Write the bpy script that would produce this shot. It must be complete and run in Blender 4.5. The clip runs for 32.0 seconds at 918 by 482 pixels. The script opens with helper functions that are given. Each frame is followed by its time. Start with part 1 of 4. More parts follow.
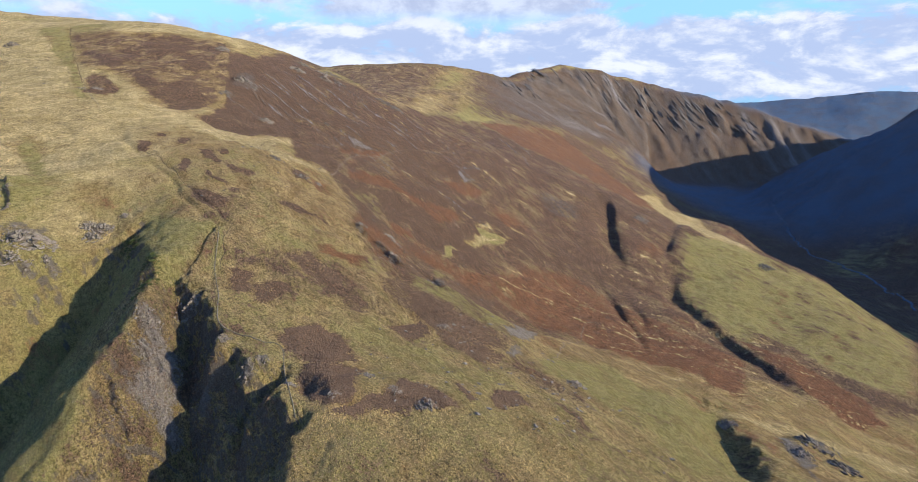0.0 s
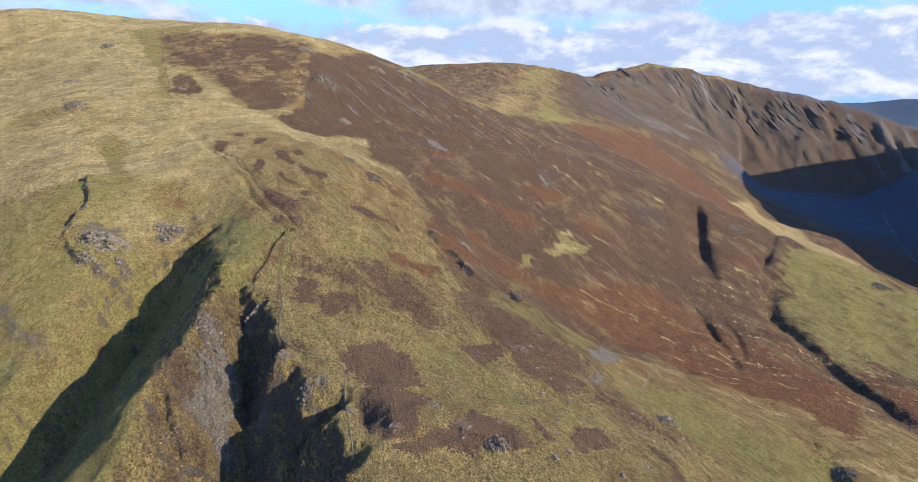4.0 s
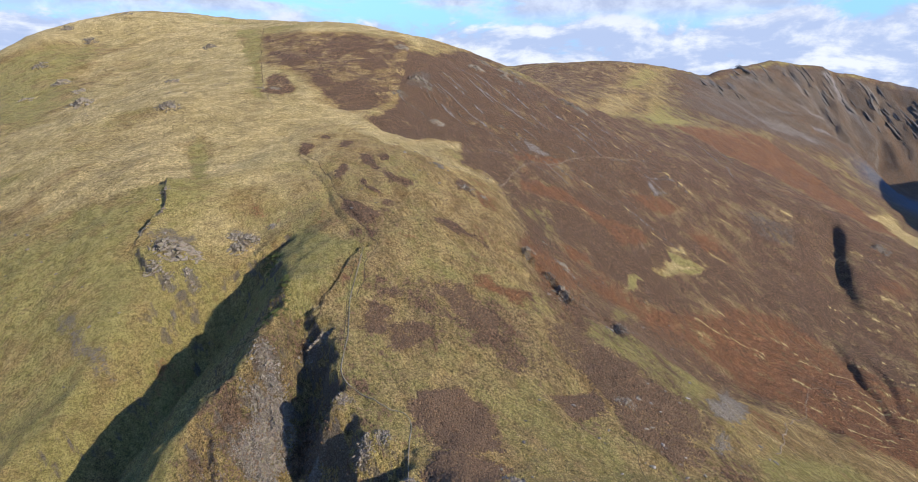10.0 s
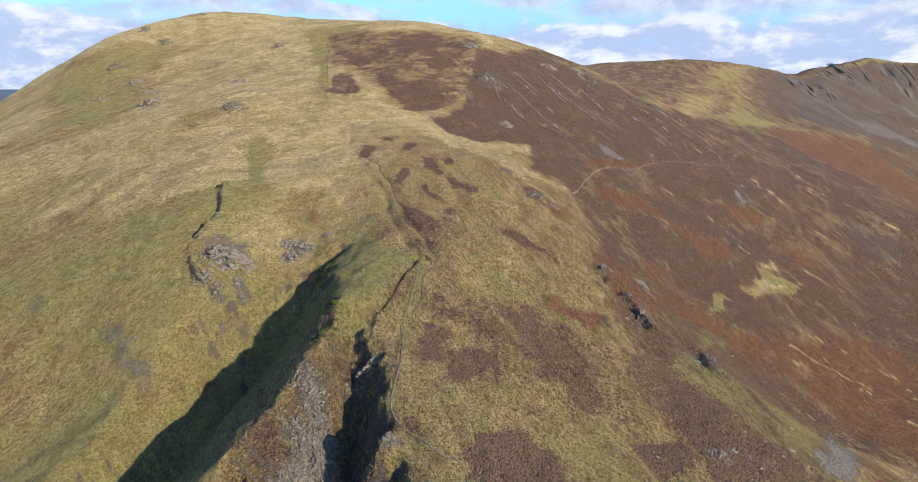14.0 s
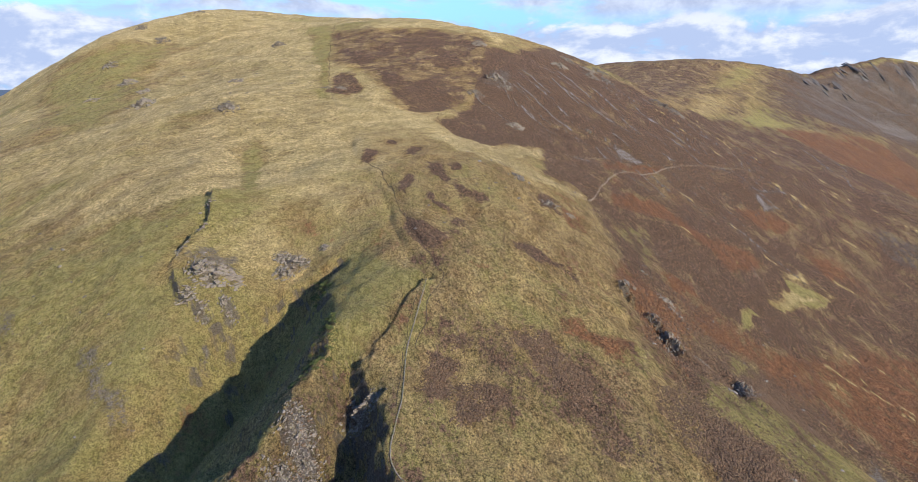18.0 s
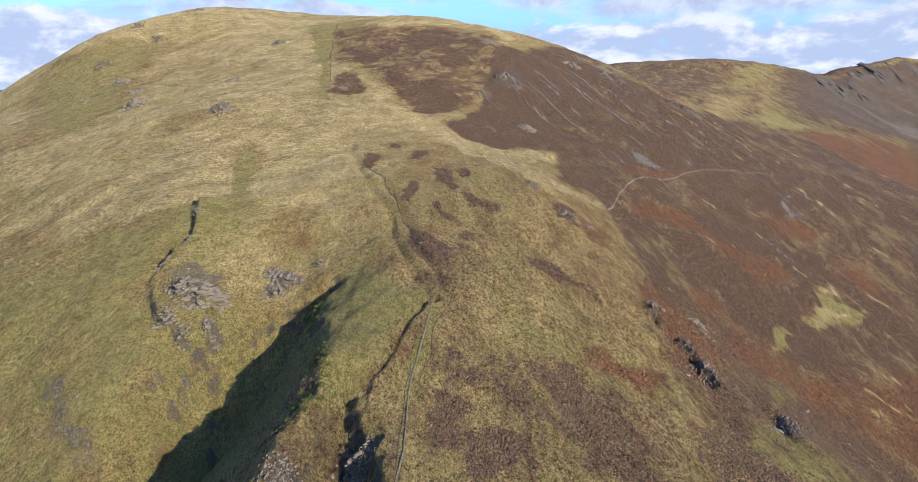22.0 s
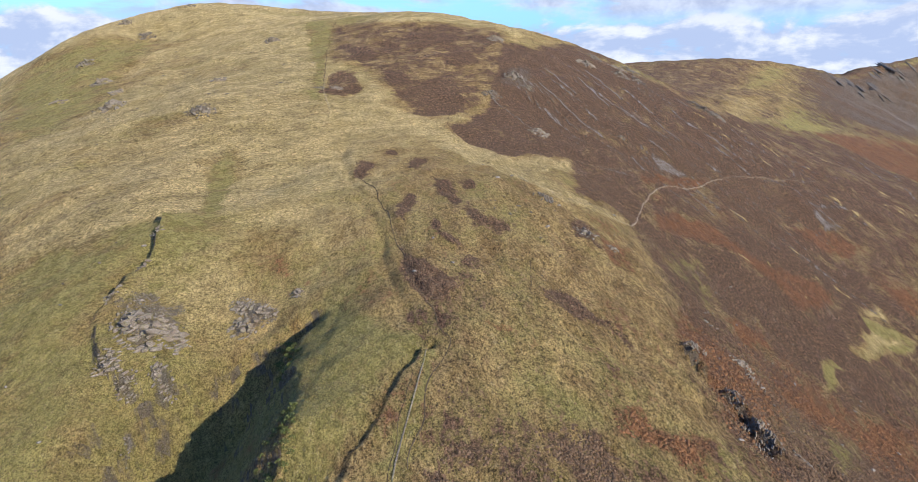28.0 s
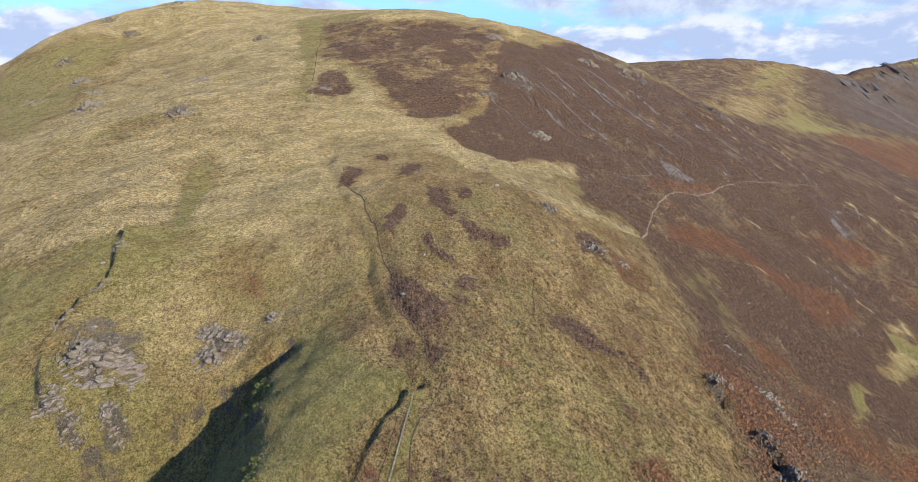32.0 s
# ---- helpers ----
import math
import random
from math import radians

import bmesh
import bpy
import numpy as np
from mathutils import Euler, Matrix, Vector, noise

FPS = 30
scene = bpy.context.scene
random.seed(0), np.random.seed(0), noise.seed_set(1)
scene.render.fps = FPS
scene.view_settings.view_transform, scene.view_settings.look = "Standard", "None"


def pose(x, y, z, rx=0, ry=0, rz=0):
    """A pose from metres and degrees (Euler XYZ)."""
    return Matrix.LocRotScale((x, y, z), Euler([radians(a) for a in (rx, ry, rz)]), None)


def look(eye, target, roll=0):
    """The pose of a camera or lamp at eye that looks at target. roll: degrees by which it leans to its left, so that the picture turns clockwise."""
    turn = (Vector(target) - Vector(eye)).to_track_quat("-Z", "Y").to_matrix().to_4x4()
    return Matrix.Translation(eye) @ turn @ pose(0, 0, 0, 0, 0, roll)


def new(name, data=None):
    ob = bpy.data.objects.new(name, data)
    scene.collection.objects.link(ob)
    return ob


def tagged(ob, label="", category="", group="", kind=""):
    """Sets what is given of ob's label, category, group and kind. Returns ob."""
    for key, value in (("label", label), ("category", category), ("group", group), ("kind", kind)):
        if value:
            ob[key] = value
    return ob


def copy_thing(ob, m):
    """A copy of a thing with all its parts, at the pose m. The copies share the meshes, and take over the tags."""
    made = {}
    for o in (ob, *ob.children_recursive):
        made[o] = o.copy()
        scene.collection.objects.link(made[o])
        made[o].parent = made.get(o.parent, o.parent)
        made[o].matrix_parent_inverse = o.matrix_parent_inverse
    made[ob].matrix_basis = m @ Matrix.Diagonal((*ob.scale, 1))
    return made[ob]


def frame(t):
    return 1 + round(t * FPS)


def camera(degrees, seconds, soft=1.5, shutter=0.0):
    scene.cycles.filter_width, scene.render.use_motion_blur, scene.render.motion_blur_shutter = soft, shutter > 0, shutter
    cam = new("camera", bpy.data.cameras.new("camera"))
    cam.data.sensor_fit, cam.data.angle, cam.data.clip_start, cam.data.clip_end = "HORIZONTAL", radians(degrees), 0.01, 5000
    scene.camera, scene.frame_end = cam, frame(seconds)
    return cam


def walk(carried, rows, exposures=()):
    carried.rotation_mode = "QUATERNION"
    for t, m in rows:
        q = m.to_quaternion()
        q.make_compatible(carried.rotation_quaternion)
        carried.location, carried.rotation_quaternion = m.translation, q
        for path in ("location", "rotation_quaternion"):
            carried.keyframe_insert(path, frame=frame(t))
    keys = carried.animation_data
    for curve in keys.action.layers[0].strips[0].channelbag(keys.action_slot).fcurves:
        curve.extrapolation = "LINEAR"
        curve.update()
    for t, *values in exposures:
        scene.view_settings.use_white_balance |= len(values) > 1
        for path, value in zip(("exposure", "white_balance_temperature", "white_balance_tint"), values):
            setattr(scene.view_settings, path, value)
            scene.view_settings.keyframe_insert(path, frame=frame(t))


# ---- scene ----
cam = camera(71.28, 32.0, 0.85)
PATH = [
    (0, 0.08, 0.19, 300.0, 77.26, 0, 0.00),
    (0.5, -0.46, 4.43, 300.0, 77.26, 0, 0.52),
    (1, -0.88, 8.91, 300.0, 77.26, 0, 1.13),
    (1.5, -1.19, 13.60, 300.0, 77.25, 0, 2.17),
    (2, -1.42, 18.48, 300.0, 77.25, 0, 3.51),
    (2.5, -1.60, 23.50, 300.0, 77.25, 0, 4.74),
    (3, -1.76, 28.66, 300.0, 77.25, 0, 5.57),
    (3.5, -1.90, 33.91, 300.0, 77.25, 0, 6.39),
    (5.5, -2.75, 55.49, 300.0, 77.25, 0, 8.65),
    (6, -3.09, 60.95, 300.0, 77.24, 0, 9.36),
    (6.5, -3.51, 66.40, 300.0, 77.24, 0, 9.98),
    (7, -4.02, 71.83, 300.0, 77.24, 0, 10.90),
    (7.5, -4.62, 77.24, 300.0, 77.24, 0, 11.92),
    (8, -5.31, 82.61, 300.0, 77.25, 0, 12.95),
    (8.5, -6.10, 87.93, 300.0, 77.25, 0, 13.77),
    (9, -7.00, 93.22, 300.0, 77.25, 0, 14.59),
    (9.5, -8.00, 98.44, 300.0, 77.25, 0, 15.51),
    (10, -9.11, 103.62, 300.0, 77.25, 0, 16.03),
    (10.5, -10.32, 108.73, 300.0, 77.25, 0, 17.36),
    (11, -11.63, 113.79, 300.0, 77.25, 0, 19.00),
    (11.5, -13.04, 118.79, 300.0, 77.25, 0, 20.00),
    (12, -14.55, 123.72, 300.0, 77.25, 0, 21.00),
    (12.5, -16.15, 128.61, 300.0, 77.26, 0, 21.70),
    (13, -17.84, 133.43, 300.0, 77.26, 0, 22.00),
    (13.5, -19.61, 138.21, 300.0, 77.26, 0, 22.00),
    (14, -21.46, 142.93, 300.0, 77.26, 0, 22.10),
    (14.5, -23.38, 147.62, 300.0, 77.27, 0, 22.20),
    (17, -33.76, 170.51, 300.0, 77.28, 0, 22.52),
    (20.5, -49.09, 202.06, 300.0, 77.31, 0, 23.02),
    (24, -63.22, 234.27, 300.0, 77.35, 0, 23.43),
    (28, -76.50, 271.86, 300.0, 77.40, 0, 23.87),
    (32, -89.04, 305.99, 300.0, 77.46, 0, 23.79),
]
walk(cam, [(t, pose(*p)) for t, *p in PATH], [(0, 0.55, 6150, 10), (32, 0.55, 6150, 10)])

# ---------------------------------------------------------------- daylight
SUN_ELEVATION, SUN_TURN = 22.5, 110.0  # degrees; the turn is measured from straight ahead towards the east
sun = new("sun", bpy.data.lights.new("sun", "SUN"))
sun.data.energy, sun.data.angle, sun.data.color = 5.0, radians(0.5), (1.0, 0.915, 0.78)
to_sun = Vector((math.sin(radians(SUN_TURN)) * math.cos(radians(SUN_ELEVATION)),
                 math.cos(radians(SUN_TURN)) * math.cos(radians(SUN_ELEVATION)), math.sin(radians(SUN_ELEVATION))))
sun.matrix_world = look(to_sun * 4000, (0, 0, 0))


class Nodes:
    """Short hand for building node trees."""

    def __init__(self, tree):
        self.tree = tree
        tree.nodes.clear()

    def add(self, kind):
        return self.tree.nodes.new(kind)

    def link(self, a, b):
        self.tree.links.new(a, b)

    def put(self, socket, v):
        if isinstance(v, bpy.types.NodeSocket):
            self.link(v, socket)
        else:
            socket.default_value = v

    def math(self, op, a, b=0.0, c=0.0):
        n = self.tree.nodes.new("ShaderNodeMath")
        n.operation = op
        for s, v in zip(n.inputs, (a, b, c)):
            self.put(s, v)
        return n.outputs[0]

    def mix(self, f, a, b, blend="MIX"):
        n = self.tree.nodes.new("ShaderNodeMix")
        n.data_type, n.blend_type = "RGBA", blend
        self.put(n.inputs[0], f)
        for s, v in ((n.inputs[6], a), (n.inputs[7], b)):
            self.put(s, (*v, 1.0) if isinstance(v, tuple) and len(v) == 3 else v)
        return n.outputs[2]

    def noise(self, vector, scale, detail=4.0, rough=0.55, distort=0.0):
        n = self.tree.nodes.new("ShaderNodeTexNoise")
        if vector is not None:
            self.link(vector, n.inputs["Vector"])
        for k, v in (("Scale", scale), ("Detail", detail), ("Roughness", rough), ("Distortion", distort)):
            n.inputs[k].default_value = v
        return n.outputs["Fac"]

    def ramp(self, f, *stops):
        n = self.tree.nodes.new("ShaderNodeMapRange")
        n.interpolation_type = "SMOOTHSTEP"
        self.put(n.inputs[0], f)
        for k, v in zip((1, 2, 3, 4), stops):
            self.put(n.inputs[k], v)
        return n.outputs[0]

    def scaled(self, vector, by):
        n = self.tree.nodes.new("ShaderNodeVectorMath")
        n.operation = "MULTIPLY"
        self.link(vector, n.inputs[0])
        n.inputs[1].default_value = by
        return n.outputs[0]


world = bpy.data.worlds.new("sky")
scene.world = world
world.use_nodes = True
w = Nodes(world.node_tree)
sky = w.add("ShaderNodeTexSky")
sky.sky_type, sky.sun_disc, sky.sun_elevation, sky.sun_rotation = "NISHITA", False, radians(SUN_ELEVATION), radians(SUN_TURN)
sky.altitude, sky.air_density, sky.dust_density, sky.ozone_density = 500.0, 1.0, 0.6, 1.5
way = w.add("ShaderNodeTexCoord").outputs["Generated"]
up = w.add("ShaderNodeSeparateXYZ")
w.link(way, up.inputs[0])
z = up.outputs[2]
shift = w.add("ShaderNodeVectorMath")
w.link(way, shift.inputs[0])
shift.inputs[1].default_value = (0.012, 0.0, 0.014)
billow = w.noise(w.scaled(way, (7.0, 7.0, 17.0)), 1.0, 10.0, 0.6, 0.3)
above = w.noise(w.scaled(shift.outputs[0], (7.0, 7.0, 17.0)), 1.0, 10.0, 0.6, 0.3)
puff = w.noise(w.scaled(way, (18.0, 18.0, 32.0)), 1.0, 8.0, 0.62, 0.3)
veil = w.noise(w.scaled(way, (3.0, 3.0, 12.0)), 1.0, 8.0, 0.56, 0.3)
# heaped clouds low over the hills, greyer sheets above them, clear sky overhead
low = w.math("MULTIPLY", w.ramp(z, -0.02, 0.03, 0.55, 1.0), w.ramp(z, 0.08, 0.14, 1.0, 0.1))
heaps = w.ramp(w.math("MULTIPLY_ADD", low, 0.34, w.math("MULTIPLY_ADD", billow, 0.72, w.math("MULTIPLY", puff, 0.14))), 0.6, 0.72, 0.0, 1.0)
high = w.math("MULTIPLY", w.math("MULTIPLY", w.ramp(z, 0.088, 0.128, 0.0, 1.0), w.ramp(z, 0.2, 0.34, 1.0, 0.0)), w.ramp(veil, 0.44, 0.54, 0.0, 0.95))
white = w.mix(w.ramp(w.math("ADD", w.math("SUBTRACT", billow, above), w.math("MULTIPLY", w.math("SUBTRACT", puff, 0.5), 0.35)), -0.06, 0.15, 0.0, 1.0), (4.0, 4.75, 6.6), (7.2, 7.4, 7.9))
grey = w.mix(w.ramp(puff, 0.36, 0.66, 0.0, 1.0), (4.1, 4.5, 5.9), (6.2, 6.6, 7.6))
clear = w.mix(w.ramp(z, 0.0, 0.3, 0.0, 1.0), (2.7, 5.1, 7.6), w.mix(1.0, sky.outputs[0], (1.3, 1.75, 2.6), "MULTIPLY"))
colour = w.mix(high, w.mix(heaps, clear, white), grey)
back = w.add("ShaderNodeBackground")
w.link(colour, back.inputs[0])
back.inputs[1].default_value = 0.09
w.link(back.outputs[0], w.add("ShaderNodeOutputWorld").inputs[0])

# ---------------------------------------------------------------- the lie of the land
# Plan lines: x to the east of the flight, y ahead, z height, in metres.
CREST = [(-1080, 640, 215), (-950, 745, 268), (-915, 830, 338), (-893, 905, 392), (-852, 1034, 437), (-716, 1075, 417),
         (-555, 1116, 419), (-443, 1215, 409), (-348, 1262, 385), (-290, 1325, 362), (-235, 1390, 335), (-150, 1450, 295)]
BEHIND = [(-1100, 1300, 330), (-800, 1500, 380), (-560, 1600, 365), (-420, 1900, 340), (-1500, 900, 100), (-1500, 1800, 250)]
SPUR = [(-665, 731, 290), (-526, 710, 291), (-472, 822, 314), (-448, 869, 319), (-375, 631, 247), (-194, 676, 236),
        (-237, 599, 231), (-200, 521, 212), (-256, 506, 199), (-192, 412, 176), (-133, 362, 159), (-103, 350, 155),
        (-52, 334, 147), (-46, 246, 132), (31, 258, 122), (0, 60, 70), (0, -300, -40), (-229, 472, 197),
        (-211, 425, 189), (-202, 380, 177), (-205, 345, 162), (-210, 312, 136), (-218, 255, 102), (-226, 180, 68), (-228, 425, 174)]
RIGHT_FLANK = [(-98, 570, 185), (-52, 555, 150), (-11, 547, 131), (-145, 730, 212), (-97, 990, 217), (-143, 943, 234),
               (9, 1047, 171), (-8, 743, 119), (61, 600, 72), (283, 1201, 112), (254, 1027, 60), (315, 900, 14),
               (300, 650, 18), (180, 380, 66), (120, 470, 78), (68, 592, 77), (109, 638, 57), (-50, 322, 152), (520, 800, -10), (560, 1000, 16), (540, 1350, 22),
               (640, 700, -60), (400, 450, -5), (700, 1100, -70), (720, 1400, -85), (800, 1750, -110), (720, 2113, -50),
               (600, 2113, 20), (600, 1375, 24), (600, 1040, 10)]
LEFT_FLANK = [(-375, 530, 232), (-316, 464, 190), (-341, 455, 190), (-293, 483, 183), (-508, 501, 204), (-432, 414, 160), (-375, 372, 122), (-332, 405, 155), (-400, 300, 82),
              (-650, 560, 232), (-850, 947, 385), (-600, 350, 108), (-850, 550, 212), (-300, 100, -20), (-700, 0, -40)]
COL = [(-135, 2021, 300), (-60, 1550, 235), (60, 1700, 205), (150, 2150, 225), (-193, 2593, 412), (41, 2900, 405),
       (-420, 2300, 360), (330, 1750, 105), (420, 2350, 150)]
BEYOND = [(222, 2983, 330), (700, 2950, 60), (1028, 2944, -40), (850, 2500, -60), (1000, 3900, 200), (300, 3900, 280), (-400, 3300, 390),
          (1826, 3100, -40)]
VALLEY = [(957, 1405, -118), (1010, 1908, -112), (1150, 2300, -95), (1500, 2750, -75), (820, 900, -130), (760, 300, -140),
          (700, -400, -150), (2300, 3100, -60), (1350, 1300, -90), (1400, 2100, -60), (1700, 1900, 0), (1650, 700, -20)]
DISTANCE = [(2071, 4107, 175), (2419, 3913, 222), (2631, 3773, 215), (2600, 3300, 0), (3400, 3300, 250), (-2500, 2500, 100),
            (-2500, 0, 0), (0, -2500, 50), (2500, -2500, 100), (-2500, -2500, 50), (0, 4700, 250), (-3700, 2700, 290), (-3300, 3600, 260), (-2200, 4200, 250), (4400, 0, 250)]
NODES = np.array(CREST + BEHIND + SPUR + RIGHT_FLANK + LEFT_FLANK + COL + BEYOND + VALLEY + DISTANCE, float)


def bend(r2):
    return 0.5 * r2 * np.log(r2 + 1e-9)


def plate(nodes, soft):
    """Weights of a thin plate laid over the plan lines."""
    p = nodes[:, :2] / 1000
    n = len(p)
    a = np.zeros((n + 3, n + 3))
    a[:n, :n] = bend(((p[:, None] - p[None]) ** 2).sum(-1)) + soft * np.eye(n)
    a[:n, n:] = np.c_[np.ones(n), p]
    a[n:, :n] = a[:n, n:].T
    return np.linalg.solve(a, np.r_[nodes[:, 2], 0, 0, 0])


PLATE = plate(NODES, 2e-4)


def hashed(ix, iy, seed):
    h = (ix.astype(np.int64) * 374761393 + iy.astype(np.int64) * 668265263 + seed * 974711) & 0x7FFFFFFF
    h = ((h ^ (h >> 13)) * 1274126177) & 0x7FFFFFFF
    return ((h ^ (h >> 16)) & 0xFFFF) / 65535.0


def value_noise(x, y, seed=0):
    """Smooth noise from -1 to 1 with cells one unit wide."""
    ix, iy = np.floor(x), np.floor(y)
    fx, fy = x - ix, y - iy
    fx, fy = fx * fx * fx * (fx * (fx * 6 - 15) + 10), fy * fy * fy * (fy * (fy * 6 - 15) + 10)
    a, b = hashed(ix, iy, seed), hashed(ix + 1, iy, seed)
    c, d = hashed(ix, iy + 1, seed), hashed(ix + 1, iy + 1, seed)
    return 2 * (a + (b - a) * fx + (c - a) * fy + (a - b - c + d) * fx * fy) - 1


def fractal(x, y, size, octaves, seed=0, gain=0.5):
    total, amp = 0, 1.0
    for k in range(octaves):
        u, v = x * 0.8 + y * 0.6 + 17.3 * k, -x * 0.6 + y * 0.8 - 9.1 * k
        total = total + amp * value_noise(u / size, v / size, seed + k)
        size, amp = size / 2.03, amp * gain
    return total


def along(x, y, line):
    """The distance to a broken line, the side (1 left of its way), the values that its nodes carry at the nearest place,
    and as the last of them the way along the line."""
    line = np.array(line, float)
    run = np.r_[0, np.cumsum(np.hypot(*np.diff(line[:, :2], axis=0).T))]
    line = np.c_[line, run]
    best = np.full(x.shape, 1e12)
    side = np.zeros(x.shape)
    carried = np.zeros(x.shape + (line.shape[1] - 2,))
    for a, b in zip(line[:-1], line[1:]):
        d = b[:2] - a[:2]
        s = np.clip(((x - a[0]) * d[0] + (y - a[1]) * d[1]) / (d @ d), 0, 1)
        ox, oy = x - a[0] - s * d[0], y - a[1] - s * d[1]
        r = ox * ox + oy * oy
        near = r < best
        best = np.where(near, r, best)
        side = np.where(near, np.sign(d[0] * oy - d[1] * ox), side)
        carried[near] = (a[2:] + s[..., None] * (b[2:] - a[2:]))[near]
    return np.sqrt(best), side, carried


def smooth(a, b, v):
    s = np.clip((v - a) / (b - a), 0, 1)
    return s * s * (3 - 2 * s)


# Ravines: x, y, height of the bed, slope of the bank left and right of the way down.
WEST_GILL = [(-262, 499, 187, 1.05, 1.3), (-270, 476, 161, 0.95, 1.2), (-276, 430, 124, 0.88, 1.15), (-280, 350, 92, 0.85, 0.95),
             (-290, 280, 50, 0.9, 0.75), (-316, 150, 5, 0.55, 0.5), (-260, -100, -60, 0.4, 0.4), (-230, -600, -110, 0.3, 0.3)]
EAST_GILL = [(-194, 416, 172, 1.0, 1.0), (-176, 390, 150, 1.8, 0.95), (-156, 341, 115, 1.8, 0.85), (-147, 317, 92, 1.6, 0.85),
             (-142, 280, 60, 1.3, 0.85), (-150, 200, 25, 0.9, 0.8), (-200, 60, -20, 0.6, 0.6), (-255, -90, -58, 0.4, 0.4)]
SIDE_GILL = [(-100, 336, 150, 1.3, 1.3), (-110, 318, 128, 1.2, 1.2), (-124, 300, 104, 1.2, 1.2), (-142, 280, 66, 1.1, 1.1)]
GILLS = [WEST_GILL, EAST_GILL, SIDE_GILL]

# Sharp ridges: x, y, height of the crest, fall to the near side and to the far side.
FAR_CREST = [(-900, 2500, 385, 0.5, 0.2), (-193, 2600, 412, 0.5, 0.2), (41, 2880, 405, 0.55, 0.25), (222, 2990, 383, 0.6, 0.3),
             (400, 3230, 425, 0.7, 0.4), (516, 3363, 463, 0.75, 0.5), (640, 3380, 440, 0.85, 0.5), (945, 3370, 371, 0.9, 0.5),
             (1346, 3231, 272, 0.85, 0.5), (1600, 3110, 185, 0.6, 0.5), (1826, 2986, 105, 0.45, 0.4), (2000, 2900, 20, 0.4, 0.4)]
EAST_CREST = [(1340, 2760, -40, 0.6, 0.6), (1440, 2500, 90, 0.6, 0.6), (1560, 2200, 232, 0.6, 0.6), (1750, 1900, 340, 0.6, 0.6),
              (1900, 1500, 430, 0.62, 0.6), (1900, 800, 440, 0.6, 0.6), (1900, -400, 400, 0.6, 0.6)]
# unseen ridge, added out of view to throw shade over the dale
SHADE_CREST = [(2230, 2480, 520, 0.75, 0.6), (2170, 2230, 610, 0.7, 0.6), (2200, 1500, 620, 0.65, 0.6), (2200, 500, 560, 0.6, 0.6), (2200, -600, 480, 0.6, 0.6)]
RIDGES = [FAR_CREST, EAST_CREST, SHADE_CREST]



def lean(x, y, size, octaves, seed):
    """Noise drawn out down the fall of either flank."""
    w = smooth(-430, -170, x)
    a, b = 0.6 * x + 0.8 * y, 0.8 * x - 0.6 * y
    c, d = 0.57 * x - 0.82 * y, 0.82 * x + 0.57 * y
    return fractal(0.5 * a, b, size, octaves, seed) * (1 - w) + fractal(0.5 * c, d, size, octaves, seed) * w


